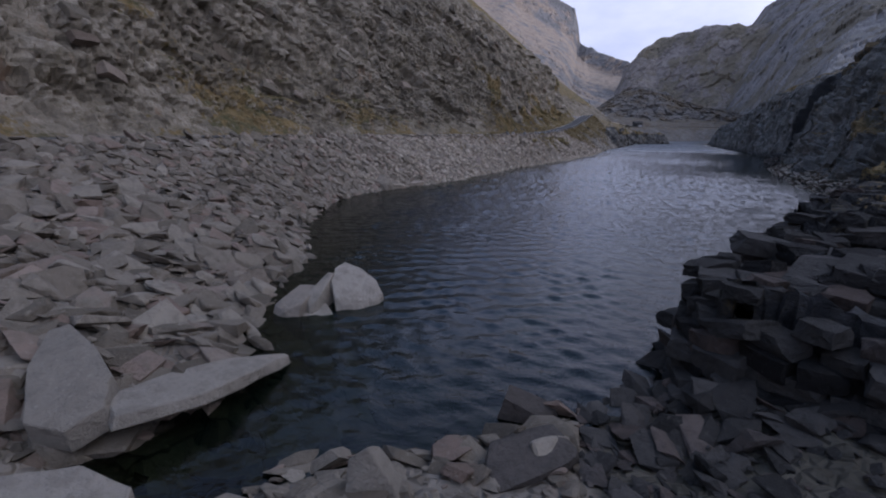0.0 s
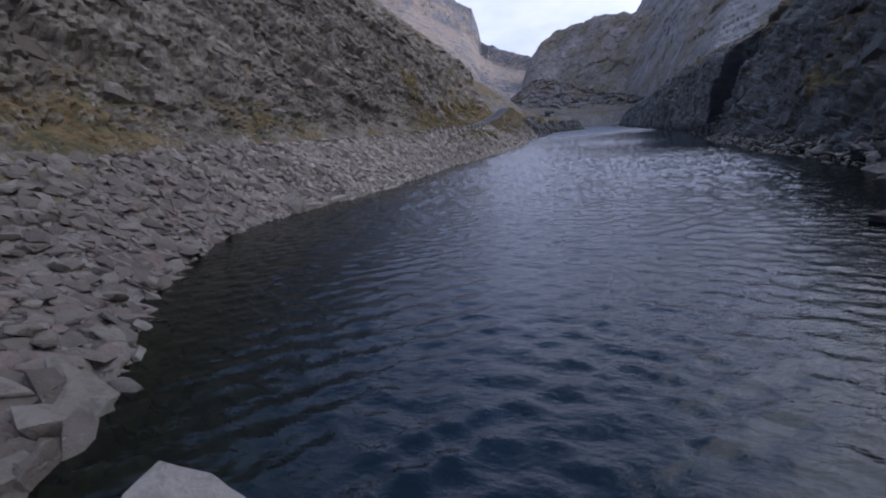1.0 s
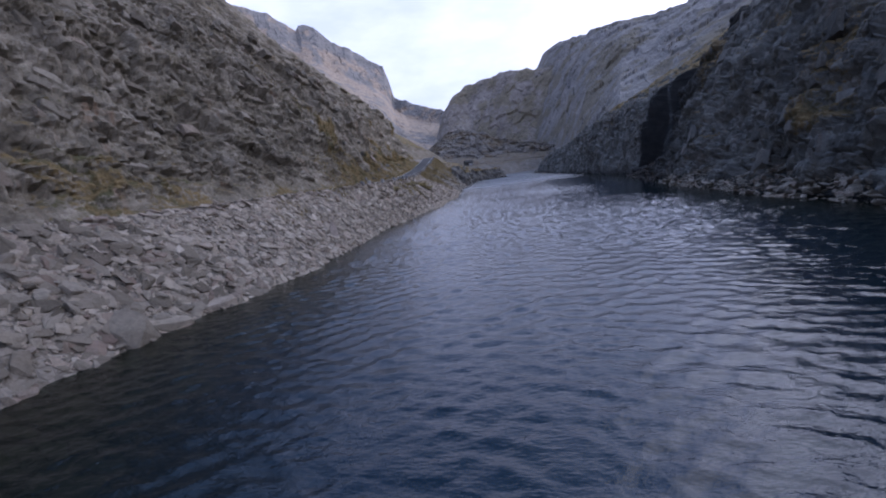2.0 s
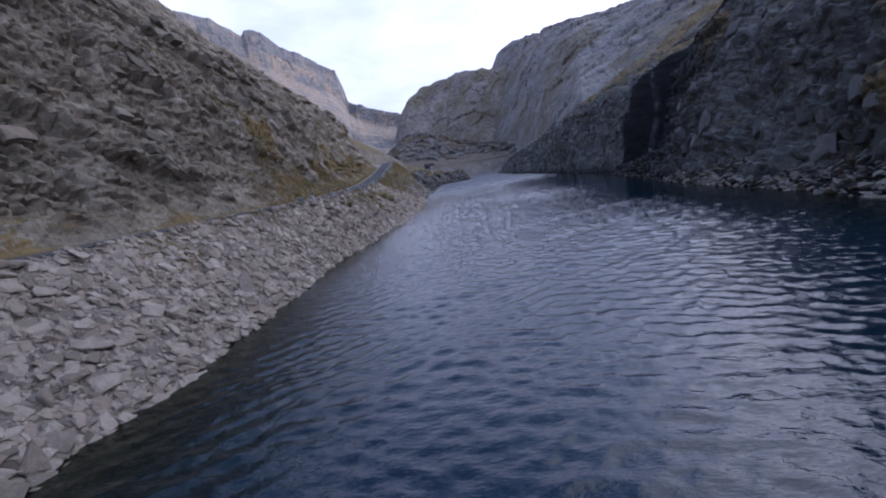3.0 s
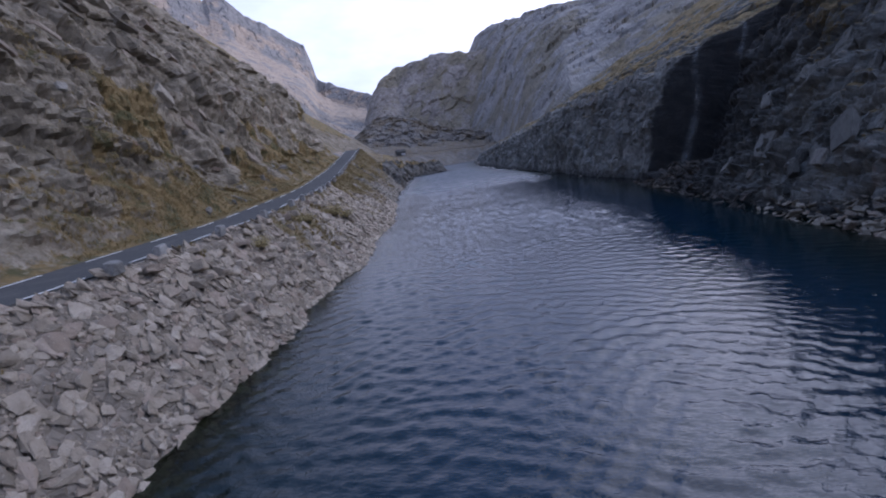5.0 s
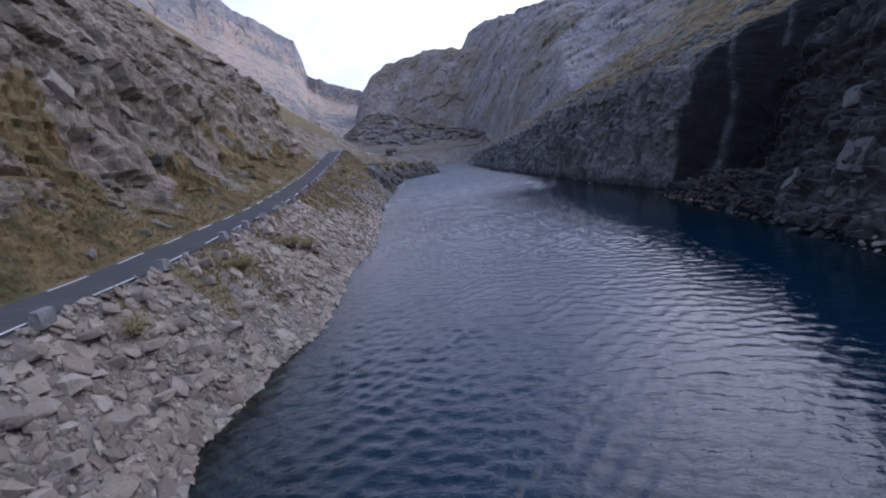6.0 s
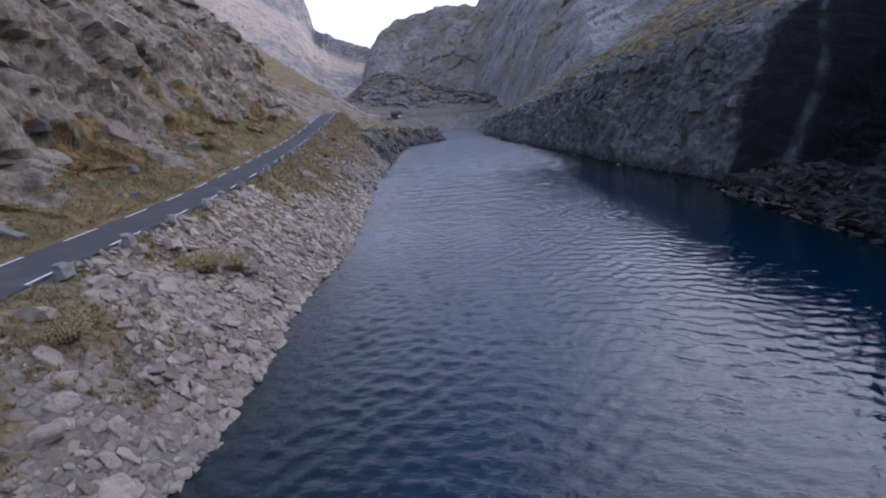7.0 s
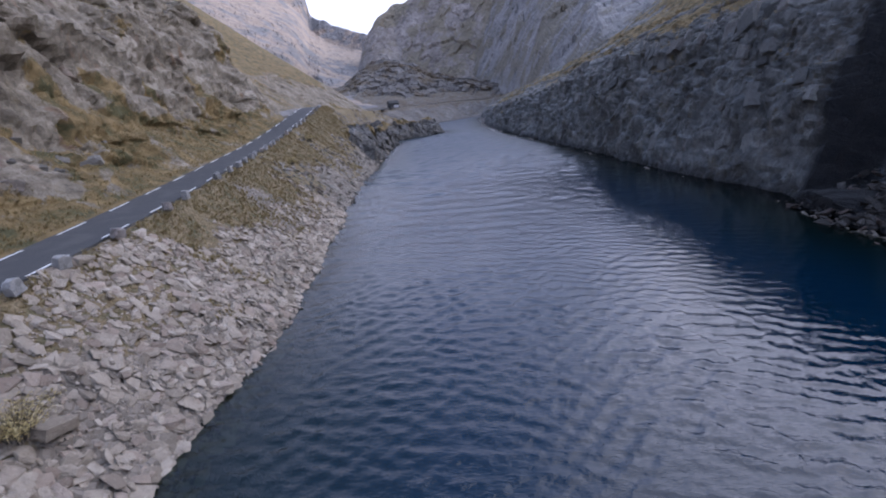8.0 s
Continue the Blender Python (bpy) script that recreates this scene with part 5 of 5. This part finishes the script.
def build_split_boulder():
    thing = tagged(new("split_boulder"), "pale boulder split into leaning pieces, lying in shallow water", "boulder")
    big = [(-0.75, 0.30, 0.92), (-0.55, 0.75, 1.0), (0.35, 0.72, 0.80), (1.15, 0.55, 0.50), (1.65, 0.25, 0.12), (1.45, -0.15, -0.05), (0.75, -0.55, 0.12), (0.0, -0.85, 0.28), (-0.55, -0.30, 0.62),
           (-0.8, 0.9, -0.7), (1.5, 0.7, -0.7), (1.5, -0.5, -0.7), (0.2, -1.0, -0.7), (-0.8, 0.1, -0.7)]
    thin = [(-0.42, 0.6, 0.80), (0.0, 0.55, 0.85), (0.36, -0.55, 0.32), (0.2, -0.85, 0.1), (-0.25, -0.55, 0.42), (-0.5, 0.1, 0.5), (-0.5, 0.7, -0.7), (0.2, 0.6, -0.7), (0.5, -0.8, -0.7), (-0.2, -0.9, -0.7)]
    low = [(-0.55, 0.5, 0.55), (0.5, 0.55, 0.62), (0.62, -0.45, 0.32), (0.05, -0.75, 0.12), (-0.7, -0.5, 0.2), (-0.8, 0.5, -0.7), (0.6, 0.6, -0.7), (0.7, -0.7, -0.7), (-0.8, -0.8, -0.7)]
    for place, shape, turn in (((-3.4, 16.3, 0.14), big, -12), ((-4.22, 15.75, 0.12), thin, -24), ((-5.05, 15.25, 0.06), low, -22), ((-4.3, 14.9, -0.45), low, 30)):
        part("piece", hull_of([(0.9 * a, 1.3 * b, 1.2 * c) for a, b, c in shape]), SLAB_PALE, thing).matrix_world = pose(*place, 0, 0, turn)


build_split_boulder()

def slab(name, top, thick, place, turn, tilt, label, material=SLAB_PALE):
    """A flat, tapering slab: its top outline (x, y, z), and how thick it is."""
    ob = part(name, hull_of(top + [(1.04 * x, 1.04 * y, z - thick) for x, y, z in top], 0.025), material)
    ob.matrix_world = pose(*place, *tilt, turn)
    return tagged(ob, label, "slab")


slab("standing_slab", [(-0.22, 2.1, 0.3), (0.28, 2.05, 0.35), (0.72, 0.2, 0.5), (0.88, -1.1, 0.45), (0.6, -2.0, 0.25), (-0.15, -2.2, 0.22), (-0.75, -1.6, 0.38), (-0.62, 0.3, 0.5)], 0.55, (-8.1, 7.7, 1.05), 40, (9, -10),
     "large smooth grey slab leaning on the heap of stones")
slab("long_slab", [(-2.35, -0.5, 0.2), (-2.15, 0.55, 0.3), (-0.6, 0.72, 0.34), (1.0, 0.5, 0.3), (2.45, 0.12, 0.1), (2.5, -0.02, 0.06), (1.3, -0.5, 0.2), (-0.6, -0.95, 0.24)], 0.3, (-5.2, 8.6, 0.5), 58, (-3, 6),
     "long pale flat slab at the edge of the water")
slab("flat_slab", [(-1.2, -0.5, 0.1), (-1.0, 0.5, 0.18), (0.2, 0.7, 0.2), (1.25, 0.3, 0.08), (1.3, -0.15, 0.02), (0.4, -0.65, 0.1)], 0.35, (-5.7, 4.2, 0.75), 8, (4, 4), "flat grey slab on the near beach")
peak = part("pointed_boulder", hull_of([(-0.5, -0.45, -0.6), (0.65, -0.5, -0.6), (0.6, 0.5, -0.6), (-0.5, 0.45, -0.6), (-0.42, -0.1, 0.62), (-0.12, -0.2, 0.92), (0.42, -0.38, 0.1), (0.1, 0.25, 0.6), (0.55, 0.1, 0.0)], 0.02), SLAB_PALE)
peak.matrix_world = pose(-0.3, 5.0, 0.75, 0, 4, 10)
tagged(peak, "pointed pale grey boulder on the near beach", "boulder")

upright = part("upright_block", hull_of([(-0.42, -0.25, -0.6), (0.40, -0.3, -0.6), (0.38, 0.3, -0.6), (-0.4, 0.3, -0.6), (-0.44, -0.12, 0.55), (0.02, -0.05, 1.15), (0.30, 0.0, 0.8), (0.42, -0.1, 0.1), (0.0, 0.25, 0.9)]), BLOCK_STONE)
upright.matrix_world = pose(4.3, 76.0, 1.85, -8, 4, 22)
tagged(upright, "pinkish-grey block standing upright in the rock fill", "boulder")
big_block = part("shore_block", hull_of([(-1.2, -0.7, -0.6), (1.1, -0.9, -0.6), (1.2, 0.8, -0.6), (-1.1, 0.9, -0.6), (-1.15, 0.3, 0.75), (-0.4, 0.75, 0.95), (0.7, 0.5, 0.7), (1.15, -0.3, 0.2), (0.2, -0.8, 0.25), (-1.0, -0.5, 0.4)]), STONE_ONE)
big_block.matrix_world = pose(-7.7, 53.1, 0.6, 4, 8, -20)
tagged(big_block, "large grey angular block at the water's edge", "boulder")
PLATE = [(-1.0, -0.35, 0.1), (-0.85, 0.4, 0.16), (0.1, 0.5, 0.2), (0.9, 0.32, 0.12), (1.05, -0.1, 0.05), (0.3, -0.48, 0.12)]
for px, py, pz, size, turn, tx, ty in ((-4.2, 57.7, 0.3, 0.95, 30, 6, -4), (-6.4, 54.7, 0.3, 1.25, 20, 4, 6), (5.7, 76.7, 0.35, 1.0, 48, 5, -12), (5.0, 86.0, 5.85, 1.0, 60, 2, -4), (3.2, 83.0, 5.95, 0.65, 40, 3, 6),
                                       (30.3, 139.1, 6.6, 0.7, 66, 12, 10), (33.3, 130.2, 0.9, 0.85, 20, 4, 22), (30.4, 128.8, 2.9, 1.0, 70, 6, 18), (35.5, 132.8, 0.4, 0.6, 10, 0, 16)):
    slab("flat_stone", [(size * a, size * b, size * c) for a, b, c in PLATE], 0.42 * size, (px, py, pz), turn, (tx, ty), "flat pale pinkish slab lying on the stony bank", STONE_BANK)

# blocks set along the road's shoulder
g = np.random.RandomState(58)
rng = random.Random(59)
k = int(np.searchsorted(ROAD_LINE[:, 1], 99))
while ROAD_LINE[k, 1] < 134:
    p, n = ROAD_LINE[k], ROAD_N[k]
    for d in (3.3, 4.5, 5.8)[:3 if p[1] < 116 else 1]:
        d += rng.uniform(-0.4, 0.4)
        bx, by = p[0] - n[0] * d, p[1] - n[1] * d
        bz = bank_height(np.array([bx]), np.array([by]))[0][0]
        ob = part("shoulder_block", hull_block(rng, rng.uniform(0.7, 1.5), rng.uniform(0.5, 0.95), rng.uniform(0.35, 0.6), 7, 0.06), STONE_BANK)
        ob.matrix_world = pose(bx, by, bz + 0.02, rng.gauss(0, 9) + 8, rng.gauss(0, 9) + 10, math.degrees(math.atan2(-n[0], n[1])) + 90 + rng.gauss(0, 20))
        tagged(ob, "large pale angular block set below the road's edge", "boulder", "blocks along the road shoulder")
    k += rng.choice((3, 4, 5)) if p[1] < 116 else rng.choice((5, 8, 12))

# rubble under the dark cliffs
g = np.random.RandomState(77)
ft_s, ft = spline(CLIFF_FOOT, 1.0)
ft_n = -side(ft)
k = np.where((ft[:, 1] > 44) & (ft[:, 1] < 136))[0]
i = k[g.randint(0, len(k), 3600)]
w = np.interp(ft[i, 1], [44, 60, 84, 96, 112, 120, 131, 136], [0.6, 1, 1.2, 0.7, 0.25, 0.6, 1.1, 0.3])
off = g.uniform(-2.5, 6.5, len(i))
use = g.uniform(0, 1.2, len(i)) < w
i, off = i[use], off[use]
rub = (ft[i, 0] + ft_n[i, 0] * off, ft[i, 1] + ft_n[i, 1] * off, np.clip((off + 2.0) * 0.38, -0.2, 3.2) + 0.1, 0.3 + 1.2 * g.uniform(0, 1, len(i)) ** 3)
heap = ft[i, 1] < 100
pile("rubble", *(a[heap] for a in rub), 0.4, STONE_BROWN, "grey-brown fallen rubble along the foot of the cliff", 78)
pile("rubble", *(a[~heap] for a in rub), 0.4, STONE_DARK, "dark wet rubble under the waterfall cleft", 79)

# ---- waterfalls ----


def water_thread(name, points, width, label):
    """A thin, uneven veil of falling water down a line of points."""
    s, line = spline([(p[2], p[0], p[1]) for p in points], 0.4)
    z, x, y = line.T
    g = np.random.RandomState(int(abs(points[0][0])))
    wob = np.cumsum(g.normal(0, 0.02, len(x)))
    wd = 1.6 * width * (0.55 + 0.45 * np.abs(np.sin(np.arange(len(x)) * 0.31)) + 0.035 * np.arange(len(x)))
    a = np.stack([x + 0.4 * wob - wd * 0.4, y + 0.9 * wob + wd * 0.9, z], -1)
    b = np.stack([x + 0.4 * wob + wd * 0.4, y + 0.9 * wob - wd * 0.9, z], -1)
    c = np.stack([x + 0.4 * wob - 0.25, y + 0.9 * wob, z], -1)
    v = np.stack([a, c, b], 1).reshape(-1, 3)
    m = np.arange(len(x) - 1)[:, None] * 3
    f = np.concatenate([m + np.array([0, 1, 4, 3]), m + np.array([1, 2, 5, 4])])
    me = mesh_from(name, v, f, True)
    attribute(me, "veil", np.tile([0.0, 1.0, 0.0], len(x)))
    return tagged(part(name, me, SPRAY), label, "waterfall")


def spray_material():
    n = Nodes("falling_water")
    streaks = n.noise(3.0, 5, 0.7, n.mapped((2.2, 2.2, 0.22)))
    see = n.add("ShaderNodeBsdfTransparent")
    n.done((0.72, 0.76, 0.80), 0.4, None, 0.4)
    mx = n.add("ShaderNodeMixShader")
    n.put(mx.inputs[0], n.math("MULTIPLY", n.level(streaks, 0.30, 0.85, 0.0, 0.34), n.math("MULTIPLY", n.attr("veil"), n.level(n.noise(0.33, 3, 0.6), 0.38, 0.62, 0.2, 1.2))))
    n.put(mx.inputs[1], see.outputs[0])
    n.put(mx.inputs[2], n.b.outputs[0])
    n.put(n.t.nodes["Material Output"].inputs["Surface"], mx.outputs[0])
    return n.m


SPRAY = spray_material()


# ---- guard stones, grass, hut ----


def build_guard_stones():
    rng = random.Random(14)
    bm = hull_block(rng, 0.75, 0.5, 0.7, 5, 0.035)
    shapes = [bm]
    for k in range(5):
        shapes.append(hull_block(rng, rng.uniform(0.55, 1.0), rng.uniform(0.4, 0.6), rng.uniform(0.5, 0.8), 6, 0.04))
    meshes = []
    for k, bm in enumerate(shapes):
        me = bpy.data.meshes.new("guard_stone")
        bm.to_mesh(me)
        bm.free()
        me.materials.append(GUARD)
        meshes.append(me)
    k = int(np.searchsorted(ROAD_LINE[:, 1], 97))
    while ROAD_LINE[k, 1] < 236:
        p, n = ROAD_LINE[k], ROAD_N[k]
        a = math.degrees(math.atan2(-n[0], n[1]))
        d = 2.72 + rng.uniform(-0.1, 0.25)
        ob = new("guard_stone", meshes[rng.randrange(len(meshes))])
        ob.matrix_world = pose(p[0] - n[0] * d, p[1] - n[1] * d, p[2] + 0.22, rng.gauss(0, 6), rng.gauss(0, 7), a + rng.gauss(0, 9))
        tagged(ob, "squat pale granite guard stone at the road's edge", "guard stone", "guard stones along the road")
        k += rng.choice((6, 8, 10, 13, 17)) if p[1] < 158 else rng.choice((5, 6, 7, 8))


build_guard_stones()


def tufts(name, x, y, z, size, material, label, seed, blades=9):
    """Tussocks of bent grass blades, in one mesh."""
    g = np.random.RandomState(seed)
    n = len(x)
    a = g.uniform(0, 2 * np.pi, (n, blades))
    lean = g.uniform(0.25, 1.0, (n, blades))
    ln = size[:, None] * g.uniform(0.6, 1.15, (n, blades))
    wd = 0.045 * size[:, None] * g.uniform(0.7, 1.4, (n, blades))
    ca, sa = np.cos(a), np.sin(a)
    r0 = 0.18 * size[:, None] * g.uniform(0, 1, (n, blades))
    bx, by = x[:, None] + ca * r0, y[:, None] + sa * r0
    bz = np.repeat(z[:, None], blades, 1) - 0.05
    mid = ln * 0.55
    P = np.stack([
        np.stack([bx - sa * wd, by + ca * wd, bz], -1),
        np.stack([bx + sa * wd, by - ca * wd, bz], -1),
        np.stack([bx + ca * mid * lean * 0.45 + sa * wd * 0.7, by + sa * mid * lean * 0.45 - ca * wd * 0.7, bz + mid * (1 - 0.2 * lean)], -1),
        np.stack([bx + ca * mid * lean * 0.45 - sa * wd * 0.7, by + sa * mid * lean * 0.45 + ca * wd * 0.7, bz + mid * (1 - 0.2 * lean)], -1),
        np.stack([bx + ca * ln * lean * 0.95, by + sa * ln * lean * 0.95, bz + ln * (1 - 0.55 * lean)], -1)], 2)
    P = P.reshape(-1, 3)
    i = np.arange(n * blades)[:, None] * 5
    f = np.concatenate([i + np.array([0, 1, 2]), i + np.array([0, 2, 3]), i + np.array([3, 2, 4])])
    return tagged(part(name, mesh_from(name, P, f), material), label, "grass", kind="stuff")


def scatter_grass():
    g = np.random.RandomState(91)
    # on the foot and ledges of the road-side cliff
    area = np.where((CLIFF_P[:, 1] > 103) & (CLIFF_P[:, 1] < 215) & (CLIFF_V > 0.5) & (CLIFF_V < 16) & (CLIFF_VEG > 0.40))[0]
    k = g.choice(area, min(8500, len(area)), replace=False)
    p = CLIFF_P[k] + g.normal(0, 0.08, (len(k), 3))
    tufts("grass_cliff", p[:, 0], p[:, 1], p[:, 2], g.uniform(0.18, 0.45, len(k)), GRASS, "dry brown moor grass on the slope and rock ledges", 92)
    # on the lake side of the road
    n = 260000
    x, y = g.uniform(-16, 90, n), g.uniform(52, 250, n)
    z, ds, dr = bank_height(x, y)
    cover = 0.55 - (dr - 2.6) / 7 + 0.45 * np.clip((y - 132) / 22, 0, 1) + 1.0 * fbm(x * 0.16, y * 0.16, x * 0, 3) + np.clip((y - 96) / 60, -0.25, 0.35) - 0.4 * np.clip((112 - y) / 12, 0, 1)
    clump = 1.0 * np.clip(fbm(x * 0.5 + 31, y * 0.5, x * 0, 2), -0.6, 0.6)
    ok = (dr > 2.5) & (ds > 1.5) & (cover + clump + 1.1 * turf_patch(x, y) > 0.8)
    x, y, z = x[ok], y[ok], z[ok]
    tufts("grass_bank", x, y, z + 0.05, g.uniform(0.2, 0.5, len(x)), GRASS, "dry yellow grass among the stones of the road bank", 93)
    print("grass", len(k), len(x))


scatter_grass()


def build_cliff_slabs():
    """Slabs that stand proud of the road-side cliff along its joints."""
    rng = random.Random(71)
    g = np.random.RandomState(72)
    meshes = []
    for k in range(18):
        bm = hull_block(rng, rng.uniform(1.4, 2.8), rng.uniform(0.8, 1.5), rng.uniform(0.5, 0.9), rng.choice((4, 5, 6)), 0.05)
        me = bpy.data.meshes.new("slab")
        bm.to_mesh(me)
        bm.free()
        me.materials.append(CLIFF_SLAB)
        meshes.append(me)
    tall = np.interp(CLIFF_P[:, 1], [20, 110, 150, 200], [26, 26, 20, 12])
    spot = np.where((CLIFF_P[:, 1] > 18) & (CLIFF_P[:, 1] < 205) & (CLIFF_V > 3.5) & (CLIFF_V < tall) & (CLIFF_VEG < 0.45) & ((CLIFF_P[:, 1] < 112) | (CLIFF_V > 6.5)))[0]
    pick = g.choice(spot, 260, replace=False)
    _, near, _ = distance_to(ROAD_COARSE, CLIFF_P[pick, 0], CLIFF_P[pick, 1])
    for i, j in zip(pick, near):
        n = Vector((*ROAD_N[::6][j], 0))
        face = (Vector((0, 0, 0.55)) - 0.83 * n).normalized()
        along = Vector((n.y, -n.x, -0.3)).normalized()
        across = face.cross(along).normalized()
        m = Matrix((along, across, along.cross(across))).transposed().to_4x4()
        k = rng.uniform(0.55, 1.35) * (1.25 if CLIFF_P[i, 1] > 125 or CLIFF_P[i, 1] < 50 else 0.9)
        ob = part("slab", meshes[rng.randrange(len(meshes))], None, CLIFF_L)
        ob.matrix_world = Matrix.Translation(Vector(CLIFF_P[i]) - face * 0.12 * k) @ m @ pose(0, 0, 0, rng.gauss(0, 9), rng.gauss(0, 9), rng.gauss(0, 14)) @ Matrix.Scale(k, 4)


build_cliff_slabs()


def build_meadow_rocks():
    """Grey rocks that stick out of the grass above the road."""
    rng = random.Random(61)
    g = np.random.RandomState(62)
    k = np.where((CLIFF_P[:, 1] > 116) & (CLIFF_P[:, 1] < 172) & (CLIFF_V > 1.2) & (CLIFF_V < 9))[0]
    for i in g.choice(k, 26, replace=False):
        x, y, z = CLIFF_P[i]
        s = rng.uniform(0.4, 1.1)
        ob = part("meadow_rock", hull_block(rng, 1.9 * s, 1.2 * s, 0.9 * s, 6, 0.07), MEADOW_ROCK)
        ob.matrix_world = pose(x, y, z - 0.32 * s, rng.gauss(0, 12), rng.gauss(0, 14), rng.uniform(0, 360))
        tagged(ob, "grey lichen-stained rock sticking out of brown grass", "rock", "rocks in the grass above the road")


build_meadow_rocks()


def build_hut():
    wall = plain("dark_tarred_boards", (0.03, 0.03, 0.032), (0.06, 0.058, 0.055), 5.0, 0.8, 0.02)
    pale = plain("grey_roof_sheet", (0.30, 0.30, 0.31), (0.42, 0.42, 0.43), 5.0, 0.6, 0.01)
    hut = tagged(new("hut"), "small dark wooden hut beside the road at the lake's end", "hut")
    bm = bmesh.new()
    bmesh.ops.create_cube(bm, size=1.0)
    bmesh.ops.scale(bm, vec=(7, 5, 3.2), verts=bm.verts)
    part("walls", bm, wall, hut).location = (0, 0, 1.6)
    bm = bmesh.new()
    pts = [(-3.9, -3.0, 3.1), (3.9, -3.0, 3.1), (3.9, 3.0, 3.1), (-3.9, 3.0, 3.1), (-3.9, 0, 4.9), (3.9, 0, 4.9)]
    q = [bm.verts.new(c) for c in pts]
    for f in ((0, 1, 5, 4), (2, 3, 4, 5), (0, 4, 3), (1, 2, 5), (0, 3, 2, 1)):
        bm.faces.new([q[i] for i in f])
    part("roof", bm, wall, hut)
    bm = bmesh.new()
    bmesh.ops.create_cube(bm, size=1.0)
    bmesh.ops.scale(bm, vec=(3.4, 0.12, 1.7), verts=bm.verts)
    part("door", bm, pale, hut, "pale wide door").location = (1.4, -2.56, 0.95)
    hut.location = (160, 440, 11.3)


build_hut()


def build_road_wall():
    """The pale retaining wall that carries the road up the valley past the lake's end."""
    k = (ROAD_LINE[:, 0] > 203) & (ROAD_LINE[:, 0] < 300)
    line, n = ROAD_LINE[k][::4].copy(), ROAD_N[k][::4]
    line[:, 2] += 0.9
    v, f = ribbon(line, n, -2.9, -2.3, -5.0, 0.0)
    tagged(part("road_wall", mesh_from("wall", v, f), STONE_BROWN), "pale dry-stone retaining wall below the far road", "wall", kind="structure")


build_road_wall()


# falling water in the cleft and beside the cliff
water_thread("waterfall", [(105.2, 134.0, 30.5), (101.2, 131.8, 26), (99.0, 131.2, 20), (98.8, 130.4, 14.8), (98.4, 130.5, 11.0), (97.4, 131.2, 7), (96.6, 131.5, 3.6), (93.2, 130.6, 1.4)], 0.22, "thin white waterfall in a dark wet cleft")
water_thread("waterfall", [(106.0, 126.4, 27), (105.2, 126.0, 24.5), (104.0, 126.2, 20.5)], 0.30, "short white streak of falling water beside the cleft")
water_thread("waterfall", [(114.6, 196.6, 4.6), (113.6, 196.0, 2.4), (111.6, 195.4, 0.1)], 0.30, "small white waterfall running into the lake")


def build_bush(place, size, seed):
    """A low willow scrub: thin bent stems with loose small leaves."""
    g = np.random.RandomState(seed)
    thing = tagged(new("bush"), "low yellow-olive willow bush among the stones", "bush", "bushes on the bank")
    V, F, LV, LF = [], [], [], []
    for k in range(90):
        a, lean = g.uniform(0, 6.283), g.uniform(0.2, 1.1)
        ln = size * g.uniform(0.6, 1.1)
        t = np.linspace(0, 1, 6)
        r = 0.25 * size * g.uniform(0, 1)
        x = math.cos(a) * (r + ln * lean * t ** 1.4 * 0.8) + 0.05 * size * np.cumsum(g.normal(0, 0.4, 6))
        y = math.sin(a) * (r + ln * lean * t ** 1.4 * 0.8) + 0.05 * size * np.cumsum(g.normal(0, 0.4, 6))
        z = ln * t * (1 - 0.35 * lean * t)
        w = 0.018 * size * (1.1 - t)
        for q in range(3):
            b = 2.094 * q
            V.append(np.stack([x + w * math.cos(b), y + w * math.sin(b), z], -1))
        o = k * 18
        for q in range(3):
            for i in range(5):
                F.append((o + q * 6 + i, o + ((q + 1) % 3) * 6 + i, o + ((q + 1) % 3) * 6 + i + 1, o + q * 6 + i + 1))
        for i in range(20):
            f = g.uniform(0.3, 1.0)
            c = np.array([np.interp(f, t, x), np.interp(f, t, y), np.interp(f, t, z)]) + g.normal(0, 0.05 * size, 3)
            u, v = g.normal(0, 1, 3), g.normal(0, 1, 3)
            u, v = u / np.linalg.norm(u) * 0.05 * size, v / np.linalg.norm(v) * 0.013 * size
            b = len(LV)
            LV += [c - u, c + v, c + u, c - v]
            LF.append((b, b + 1, b + 2, b + 3))
    part("stem_clump", mesh_from("stems", np.vstack(V), F), TWIG, thing)
    part("foliage", mesh_from("leaves", LV, LF), LEAF, thing, "small dull yellow leaves")
    thing.location = place
    return thing


TWIG = plain("grey_brown_twig", (0.06, 0.05, 0.04), (0.13, 0.11, 0.09), 20.0, 0.8, 0.004)
LEAF = grass_material("autumn_willow_leaf", (0.27, 0.215, 0.095), (0.42, 0.335, 0.155), (0.54, 0.44, 0.23))
for bx, by, bs in BUSHES:
    bz = bank_height(np.array([bx]), np.array([by]))[0][0]
    build_bush((bx, by, bz), bs, int(bx * 10))
